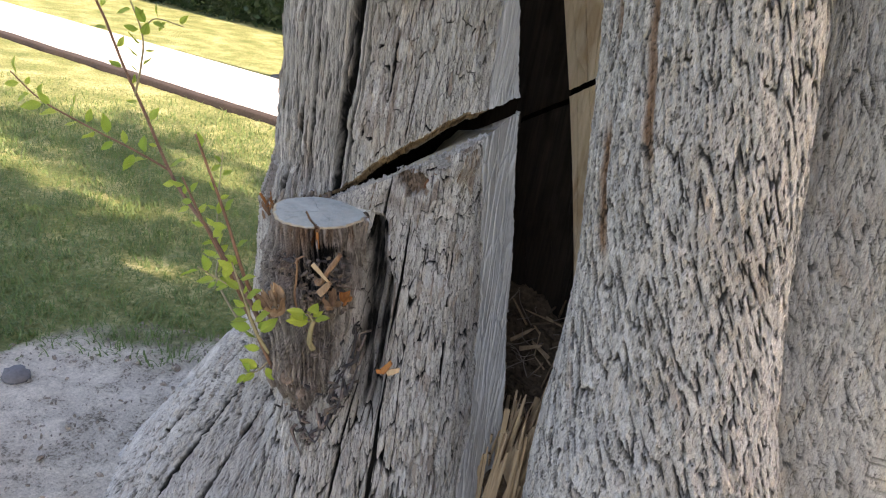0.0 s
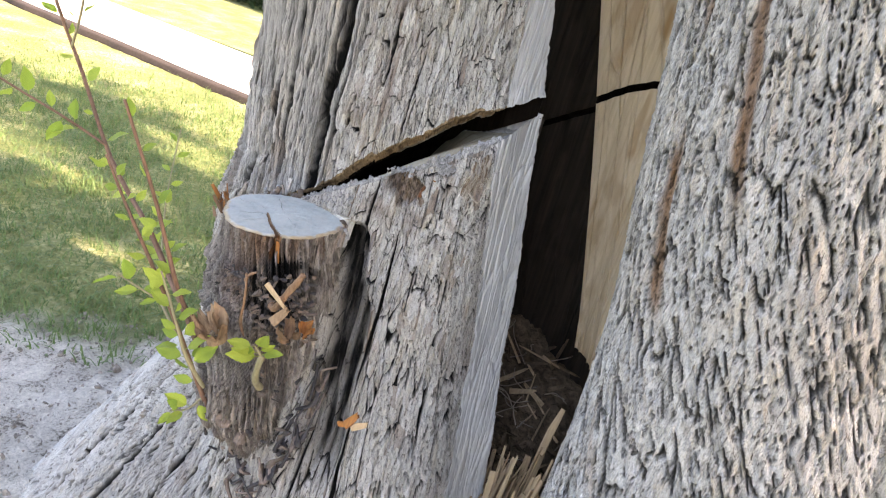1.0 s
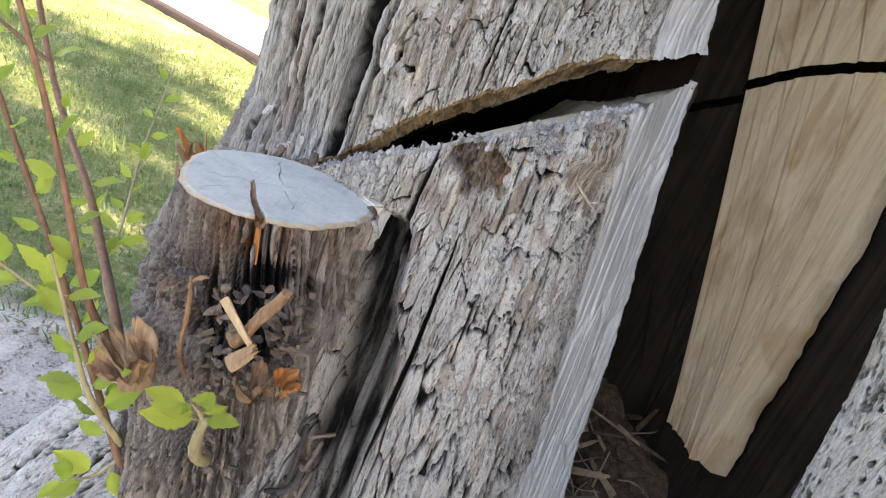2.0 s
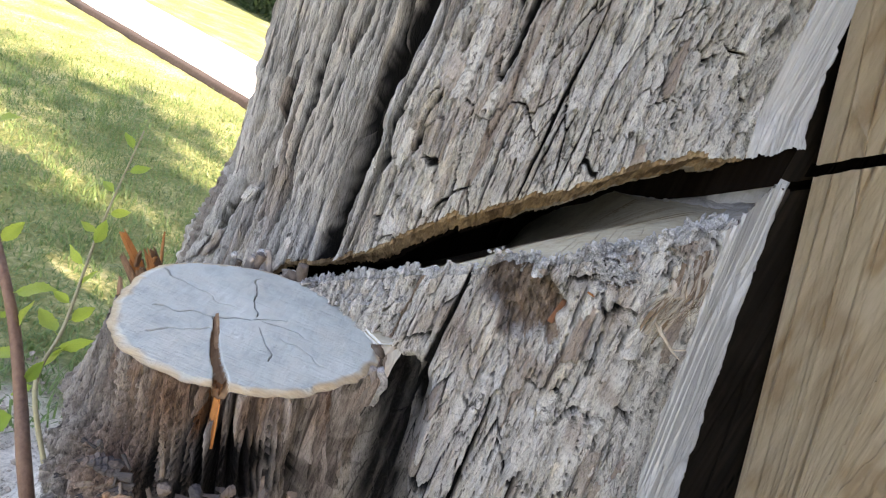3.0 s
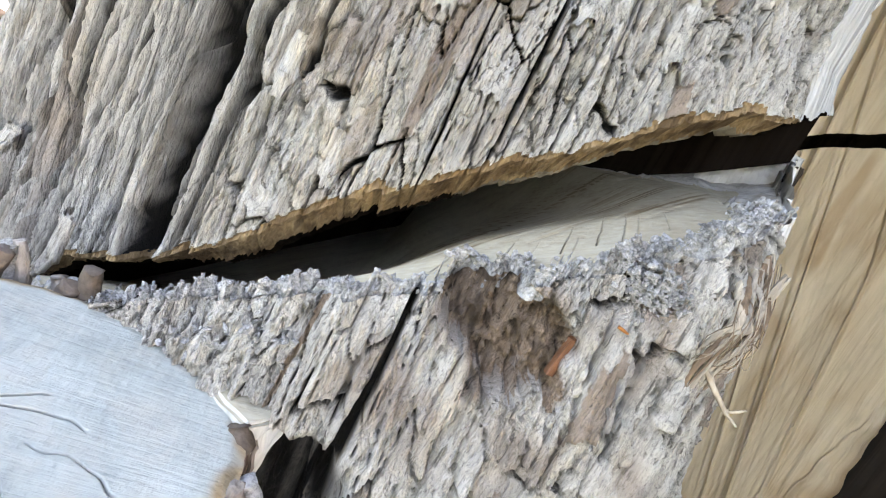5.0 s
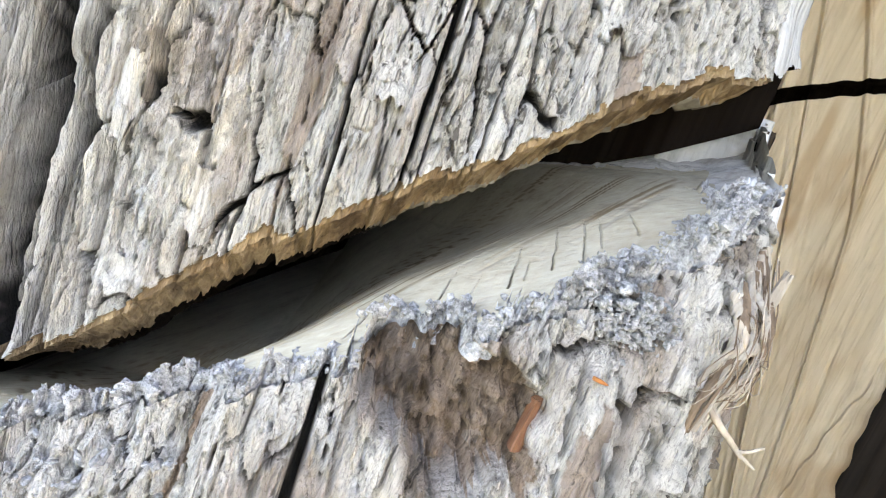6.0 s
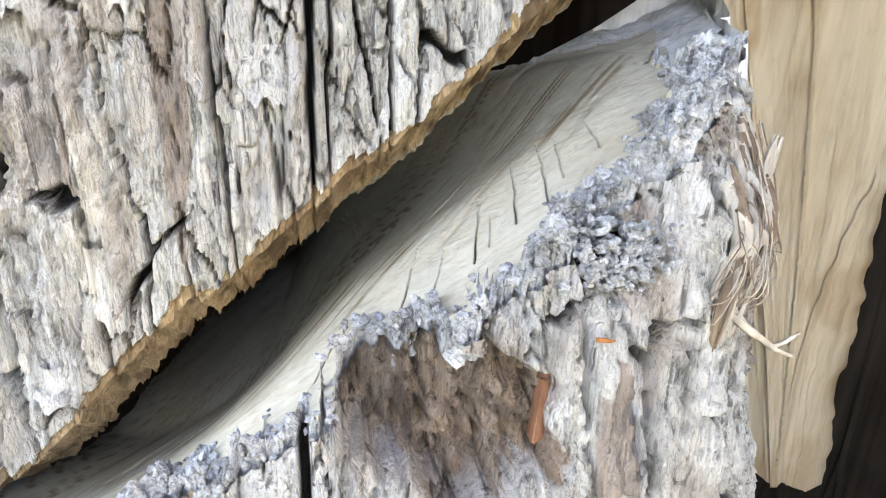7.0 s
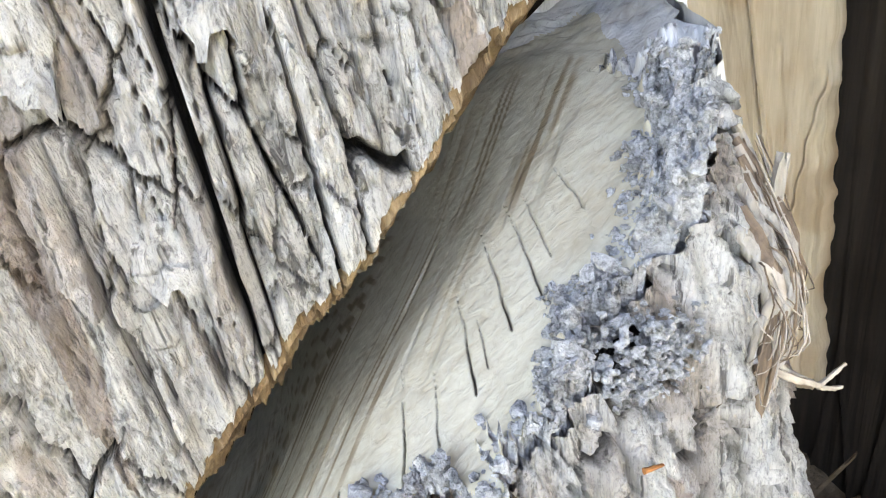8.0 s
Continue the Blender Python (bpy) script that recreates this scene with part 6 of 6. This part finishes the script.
def hollow_litter():
    X, Y = np.meshgrid(np.linspace(0.05, 0.42, 90), np.linspace(0.84, 1.28, 100))
    Z = 0.40 + 0.55 * np.clip(Y - 0.9, 0, 0.35) + 0.02 * fbm(X * 40, Y * 40, 4, 950) - 0.36 * step(0.90, 0.845, Y)
    me = grid_mesh("hollow_floor", np.dstack([X, Y, Z]), [M_LITTER], None, {"warm": 0 * X})
    place_mesh("hollow_floor", me, tree, "dark rotted wood and litter in the hollow")
    for i in range(130):
        p = np.array((rng.uniform(0.14, 0.36), rng.uniform(0.92, 1.2), 0.0))
        p[2] = 0.42 + 0.55 * np.clip(p[1] - 0.9, 0, 0.35)
        d = np.array((rng.normal(), rng.normal(), rng.uniform(0.0, 0.9)))
        d /= np.linalg.norm(d)
        L = rng.uniform(0.02, 0.09)
        if i % 3:
            chip("litter_chip", p, d, L, rng.uniform(0.003, 0.009), 0.003, M_SPLINTER if i % 2 else M_LITTER, "", tree, 1000 + i)
        else:
            strand([p, p + d * L * 0.5 + rng.uniform(-0.01, 0.01, 3), p + d * L], 0.0012, 0.0006, M_FIBRE, "litter_fibre", tree, 10, 5)


hollow_litter()

# ---- leafy shoots ----


def leaf_mesh(seed, name="leaf", material=None):
    """A broad toothed leaf, one unit long, folded along its midrib."""
    r = np.random.default_rng(seed)
    nu, nv = 9, 15
    U, V = np.meshgrid(np.linspace(-1, 1, nu), np.linspace(0, 1, nv))
    w = 0.25 * np.sin(np.pi * V ** 0.80) ** 0.95 * (1 + 0.07 * np.sign(np.sin(V * 50)) * (np.abs(U) > 0.9))
    fold, curl = r.uniform(0.1, 0.45), r.uniform(-0.25, 0.25)
    X = U * w
    Z = fold * np.abs(X) + curl * (V - 0.3) ** 2 + 0.03 * np.sin(V * 9 + seed) * np.abs(U)
    top = np.stack([X, V, Z], axis=-1)
    stalk = tube_grid(smooth_path([(0, -0.22, -0.03), (0, -0.1, 0), (0, 0.02, 0.0)], 5), np.full(5, 0.012), 4)
    me = grid_mesh(name, top, [material])
    bm = bmesh.new()
    bm.from_mesh(me)
    me2 = grid_mesh("stalk", stalk, [material])
    bm.from_mesh(me2)
    for f in bm.faces:
        f.smooth = True
    bm.to_mesh(me)
    bm.free()
    return me


LEAVES = [leaf_mesh(i, "leaf", M_LEAF) for i in range(6)]


def put_leaf(parent, p, along, normal, size):
    y = Vector(along).normalized()
    z = Vector(normal)
    z = (z - z.dot(y) * y).normalized()
    x = y.cross(z)
    m = Matrix.Identity(4)
    for i, axis in enumerate((x, y, z)):
        m.col[i] = (*(axis * size), 0)
    m.translation = Vector(p) + y * size * 0.2
    ob = new("leaf", LEAVES[int(rng.integers(len(LEAVES)))])
    ob.matrix_basis = m
    return hang(ob, parent)


def shoot(points, r0, r1, leaves, size, material, label, spread=1.0, start=0.15):
    """A stem with alternate leaves."""
    me = tube_mesh("shoot", points, r0, r1, material, 30, 8, int(rng.integers(99)), 0.08)
    ob = place_mesh("shoot", me, tree, label)
    path = smooth_path(points, 60)
    leaves = int(leaves * 1.45)
    for i in range(leaves):
        k = int((start + (1 - start) * (i + 0.5) / leaves) * 58)
        t = path[k + 1] - path[k]
        t /= np.linalg.norm(t)
        side = np.cross(t, (0.0, -1.0, 0.15)) * (1 if i % 2 else -1)
        d = t * 0.55 + side * spread + rng.normal(0, 0.25, 3)
        n = np.array((rng.normal(0, 0.8), -0.6, 0.45 + rng.normal(0, 0.6)))
        put_leaf(ob, path[k], d, n, size * rng.uniform(0.5, 1.0) * (1 - 0.25 * k / 60))
    return ob


shoot([(-0.150, 0.815, 0.60), (-0.168, 0.83, 0.65), (-0.213, 0.865, 0.704), (-0.246, 0.90, 0.72), (-0.278, 0.93, 0.744), (-0.301, 0.946, 0.765), (-0.336, 0.974, 0.784), (-0.384, 1.013, 0.82), (-0.438, 1.05, 0.900), (-0.476, 1.065, 0.965), (-0.51, 1.075, 1.04), (-0.55, 1.08, 1.11)],
      0.0044, 0.0018, 15, 0.033, M_STEM, "thin red-brown shoot with young green leaves", 0.9, 0.25)
shoot([(-0.135, 0.808, 0.59), (-0.158, 0.798, 0.64), (-0.205, 0.80, 0.745), (-0.255, 0.808, 0.835), (-0.282, 0.81, 0.890)], 0.0034, 0.0012, 9, 0.030, M_STEM, "thin red-brown shoot with young green leaves", 0.9, 0.3)
shoot([(-0.158, 0.812, 0.70), (-0.175, 0.796, 0.735), (-0.193, 0.79, 0.77), (-0.222, 0.79, 0.86), (-0.256, 0.787, 0.955)], 0.0036, 0.0014, 5, 0.028, M_STEM, "straight reddish shoot with a budding tip", 0.6, 0.55)
shoot([(-0.384, 1.013, 0.822), (-0.43, 1.0, 0.850), (-0.50, 0.985, 0.885), (-0.56, 0.98, 0.915), (-0.60, 0.98, 0.950)], 0.0020, 0.0010, 13, 0.036, M_STEM, "side shoot with paired green leaves", 1.0)
shoot([(-0.455, 1.056, 0.925), (-0.443, 1.055, 0.975), (-0.440, 1.055, 1.02), (-0.462, 1.055, 1.08), (-0.48, 1.055, 1.12)], 0.0018, 0.0009, 10, 0.032, M_STEM_PALE, "thin upper side shoot", 0.9)
shoot([(-0.440, 1.055, 1.02), (-0.420, 1.055, 1.045), (-0.375, 1.055, 1.04)], 0.0012, 0.0007, 4, 0.030, M_STEM_PALE, "", 0.8)
shoot([(-0.160, 0.80, 0.652), (-0.176, 0.782, 0.70), (-0.186, 0.775, 0.74), (-0.205, 0.772, 0.80)], 0.0026, 0.0010, 8, 0.034, M_STEM_PALE, "short basal shoot with bright young leaves", 1.0)
shoot([(-0.205, 0.80, 0.745), (-0.225, 0.785, 0.765), (-0.250, 0.775, 0.785)], 0.0014, 0.0008, 4, 0.033, M_STEM_PALE, "", 1.0)
shoot([(-0.094, 0.757, 0.738), (-0.096, 0.752, 0.748), (-0.100, 0.748, 0.756)], 0.0016, 0.0008, 5, 0.034, M_STEM_PALE, "tuft of bright leaves on the stub", 1.2, 0.0)
shoot([(-0.255, 0.96, 0.60), (-0.302, 1.0, 0.643), (-0.318, 1.05, 0.668), (-0.345, 1.12, 0.724), (-0.36, 1.19, 0.81)], 0.0022, 0.0008, 11, 0.034, M_STEM_PALE, "pale young shoot behind the stub", 0.8, 0.25)
shoot([(-0.158, 0.80, 0.64), (-0.170, 0.785, 0.630), (-0.185, 0.775, 0.632)], 0.0014, 0.0008, 4, 0.034, M_STEM_PALE, "", 1.0)

# ---- lawn, hedge and far things ----


def grass():
    r = np.random.default_rng(21)
    n = 60000
    x = r.uniform(-3.6, -0.2, n)
    y = 1.35 + 3.6 * r.random(n) ** 1.4
    b = dirt_border(x, y)
    clump = fbm(x * 5, y * 5, 3, 22)
    thin = step(-3.6, -2.4, x) * step(-0.2, -0.7, x) * step(4.95, 3.6, y) * step(1.35, 1.6, y)
    ok = (r.random(n) < thin) & (b > -0.10 + 0.22 * r.random(n) * (r.random(n) < 0.75)) & (x * PATH_SIDE[0] + y * PATH_SIDE[1] < 3.27)
    x, y, clump = x[ok], y[ok], clump[ok]
    n = len(x)
    h = (0.022 + 0.022 * r.random(n)) * (1 + 0.35 * clump)
    th, bend = r.random(n) * 6.283, r.uniform(0.3, 1.3, n)
    w = r.uniform(0.0016, 0.0032, n)
    dx, dy = np.cos(th), np.sin(th)
    z = np.full(n, GROUND - 0.004)
    co = np.empty((n, 5, 3))
    for k, (v, s) in enumerate(((0.0, 1), (0.0, -1), (0.55, 0.8), (0.55, -0.8), (1.0, 0.0))):
        lean = bend * h * v ** 2
        co[:, k, 0] = x + dx * lean - dy * w * s
        co[:, k, 1] = y + dy * lean + dx * w * s
        co[:, k, 2] = z + h * v * (1 - 0.25 * bend * v)
    base = (np.arange(n) * 5)[:, None]
    me = bpy.data.meshes.new("grass")
    faces = np.concatenate([base + np.array((0, 1, 3)), base + np.array((0, 3, 2)), base + np.array((2, 3, 4))], axis=0)
    me.vertices.add(n * 5)
    me.vertices.foreach_set("co", co.reshape(-1).astype(np.float32))
    me.loops.add(faces.size)
    me.loops.foreach_set("vertex_index", faces.reshape(-1).astype(np.int32))
    me.polygons.add(len(faces))
    me.polygons.foreach_set("loop_start", np.arange(0, faces.size, 3, dtype=np.int32))
    me.materials.append(M_GRASS)
    me.update(calc_edges=True)
    me.validate()
    tagged(new("grass", me), "short mown lawn grass in dappled light", "grass", kind="stuff")


grass()


def stones():
    r = np.random.default_rng(31)
    places, sizes = [], []
    for i in range(5600):
        x, y = r.uniform(-1.6, 0.0), r.uniform(0.5, 2.1)
        if i > 300 and fbm(np.array([x * 3.2]), np.array([y * 5.0]), 3, 35)[0] < 0.06:
            continue
        if dirt_border(np.array([x]), np.array([y]))[0] > 0.05:
            continue
        places.append((x, y, GROUND + 0.002))
        sizes.append(r.lognormal(-6.0, 0.5))
    me = scatter_mesh("dirt_clods", places, sizes, M_CLOD, (1.4, 1, 0.5), sharp=0.35, seed=5)
    tagged(new("dirt_clods", me), "small dark clods, bark crumbs and pebbles on the dirt", "clods", kind="stuff")
    v, f = lump_arrays(12, 8, 77, 0.12)
    me = bpy.data.meshes.new("stone")
    me.from_pydata([tuple(p) for p in v * np.array((0.036, 0.03, 0.026)) + np.array((-0.965, 1.405, GROUND + 0.012))], [], f)
    me.polygons.foreach_set("use_smooth", np.full(len(me.polygons), True))
    me.materials.append(M_STONE)
    tagged(new("stone", me), "dark rounded stone lying on the dirt", "stone")


M_CLOD = plain_material("dark_clod", (0.36, 0.31, 0.26), (0.08, 0.063, 0.05), 160, rough=0.95)
M_STONE = plain_material("dark_stone", (0.13, 0.13, 0.14), (0.06, 0.06, 0.065), 120, rough=0.8)
stones()


def leaf_cloud(name, centre, size, count, leaf, material, seed, hollow=0.55, density=None):
    """A crown of many small leaves with an uneven outline and gaps, as one mesh."""
    r = np.random.default_rng(seed)
    d = r.normal(size=(count, 3))
    d /= np.linalg.norm(d, axis=1, keepdims=True)
    rad = (hollow + (1 - hollow) * r.random(count)) * (0.82 + 0.42 * fbm(d[:, 0] * 3.4 + 5, d[:, 1] * 3.4 + d[:, 2] * 2.6, 3, seed))
    p = d * rad[:, None] * np.array(size) + np.array(centre)
    return leaf_quads(name, p, leaf, material, r)


def leaf_quads(name, p, leaf, material, r):
    n = len(p)
    a = r.normal(size=(n, 3))
    a /= np.linalg.norm(a, axis=1, keepdims=True)
    b = np.cross(a, r.normal(size=(n, 3)))
    b /= np.linalg.norm(b, axis=1, keepdims=True)
    s = leaf * (0.6 + 0.8 * r.random(n))[:, None]
    co = np.stack([p - a * s, p + b * s * 0.5, p + a * s, p - b * s * 0.5], axis=1)
    me = bpy.data.meshes.new(name)
    me.vertices.add(n * 4)
    me.vertices.foreach_set("co", co.reshape(-1).astype(np.float32))
    me.loops.add(n * 4)
    me.loops.foreach_set("vertex_index", np.arange(n * 4, dtype=np.int32))
    me.polygons.add(n)
    me.polygons.foreach_set("loop_start", np.arange(0, n * 4, 4, dtype=np.int32))
    me.materials.append(material)
    me.update(calc_edges=True)
    return me


def hedge():
    """Clipped dark hedge beyond the far lawn."""
    r = np.random.default_rng(51)
    n = 26000
    s = r.uniform(-16, 6, n)
    depth = r.random(n) ** 2 * 0.5
    z = GROUND + 1.7 * r.random(n)
    q = 7.25 + depth + 0.10 * fbm(s * 2, z * 2, 3, 52)
    p = np.stack([s * PATH_DIR[0] + q * PATH_SIDE[0], s * PATH_DIR[1] + q * PATH_SIDE[1], z], axis=1)
    ob = holder("hedge", (-3.5, 10.3, GROUND), "clipped dark green hedge behind the lawn", "hedge")
    place_mesh("foliage", leaf_quads("foliage", p, 0.05, M_HEDGE, r), ob)
    S, Zc = np.meshgrid(np.linspace(-16, 6, 60), np.linspace(0, 1, 8))
    Q = 7.62 + 0.05 * fbm(S * 2, Zc * 3, 2, 53)
    core = np.stack([S * PATH_DIR[0] + Q * PATH_SIDE[0], S * PATH_DIR[1] + Q * PATH_SIDE[1], GROUND - 0.05 + Zc * 1.6], axis=-1)
    back = core[::-1] + np.array((PATH_SIDE[0], PATH_SIDE[1], 0)) * 0.3
    place_mesh("core", grid_mesh("core", np.concatenate([core, back]), [M_HEDGE]), ob)


hedge()


def far_trunk(x, y, r0, height, name, label):
    ob = holder(name, (x, y, GROUND), label, "tree")
    n = 24
    zz = np.linspace(-0.05, height, n)
    path = np.stack([x + 0.03 * np.sin(zz), y + 0 * zz, GROUND + zz], axis=1)
    P = tube_grid(path, r0 * (1 + 0.8 * np.exp(-zz / 0.18)) * (1 - 0.05 * zz), 18, 3, 0.08)
    place_mesh("trunk", grid_mesh("trunk", P, [M_FAR_BARK]), ob)
    return ob


def limbs(ob, foot, crown_centre, size, seed):
    r = np.random.default_rng(seed)
    for i in range(5):
        a = r.uniform(0, 6.28)
        tip = np.array(crown_centre) + np.array((np.cos(a) * size[0] * 0.6, np.sin(a) * size[1] * 0.6, r.uniform(-0.2, 0.5) * size[2]))
        base = np.array(foot)
        mid = (base + tip) / 2 + np.array((0, 0, 0.15 * size[2]))
        place_mesh("limb", tube_mesh("limb", [base, mid, tip], 0.09, 0.03, M_FAR_BARK, 12, 8, i), ob)


far_trunk(-3.95, 11.2, 0.14, 2.6, "far_tree", "grey trunk standing before the hedge")


SUN_WAY = np.array((SUN_DIR.x, SUN_DIR.y)) / math.hypot(SUN_DIR.x, SUN_DIR.y)
SUN_SIDE = np.array((-SUN_WAY[1], SUN_WAY[0]))


def shade_tree(d, q, centre_z, size, count, seed, leaf=0.13, clump=0):
    """An unseen leafy tree, added on the sun's side to shade the hollow tree."""
    x, y = d * SUN_WAY + q * SUN_SIDE
    ob = far_trunk(x, y, 0.16, centre_z - size[2] * 0.5, "unseen_shade_tree", "unseen leafy tree added to shade trunk and lawn")
    limbs(ob, (x, y, centre_z - size[2] * 0.7), (x, y, centre_z), size, seed)
    if clump:
        r = np.random.default_rng(seed)
        c = r.normal(size=(clump, 3)) * np.array(size) * 0.5 + np.array((x, y, centre_z))
        p = c[r.integers(clump, size=count)] + r.normal(size=(count, 3)) * 0.14
        me = leaf_quads("crown", p, leaf, M_CROWN, r)
    else:
        me = leaf_cloud("crown", (x, y, centre_z), size, count, leaf, M_CROWN, seed)
    place_mesh("crown", me, ob)


shade_tree(5.2, 0.22, 4.25, (1.7, 1.65, 1.75), 9000, 61)
shade_tree(7.0, -1.7, 5.2, (2.0, 2.0, 2.2), 9000, 62)
shade_tree(3.6, -1.5, 2.9, (1.5, 1.5, 1.3), 6000, 63)
shade_tree(8.2, 1.95, 6.2, (1.2, 0.8, 1.5), 900, 64, 0.10, 13)


def added_crown():
    """Unseen limbs and leaves added high over the hollow tree against overhead light."""
    centre = (0.55, 0.65, 3.5)
    for i, tip in enumerate(((1.3, 0.2, 3.6), (-0.2, 0.1, 3.5), (0.6, 1.5, 3.7), (0.9, -0.4, 3.4))):
        base = (0.05, 1.2, 2.2) if i % 2 else (0.42, 0.95, 2.3)
        mid = [(b + c) / 2 + d for b, c, d in zip(base, tip, (0, 0, 0.2))]
        place_mesh("limb", tube_mesh("limb", [(base[0], base[1], base[2] - 0.5), base, mid, tip], 0.11, 0.03, M_FAR_BARK, 16, 10, i), tree)
    place_mesh("crown", leaf_cloud("crown", centre, (1.75, 1.7, 0.9), 4600, 0.10, M_CROWN, 71, 0.2), tree, "unseen leafy crown added to block light from above")


added_crown()


def bin_post():
    ob = holder("waste_bin_post", (-1.42, 6.10, GROUND), "green painted metal post beside the path", "post")
    P = tube_grid(np.array([(-1.42, 6.10, GROUND - 0.02), (-1.42, 6.10, GROUND + 0.5), (-1.42, 6.10, GROUND + 1.2)]), (0.05, 0.05, 0.05), 14)
    place_mesh("post", grid_mesh("post", P, [M_GREEN]), ob)
    P = tube_grid(np.array([(-1.42, 6.10, GROUND), (-1.42, 6.10, GROUND + 0.001), (-1.42, 6.10, GROUND + 0.03), (-1.42, 6.10, GROUND + 0.031)]), (0.01, 0.17, 0.17, 0.01), 18)
    place_mesh("base_plate", grid_mesh("base_plate", P, [M_BLACK]), ob, "black round foot")


bin_post()
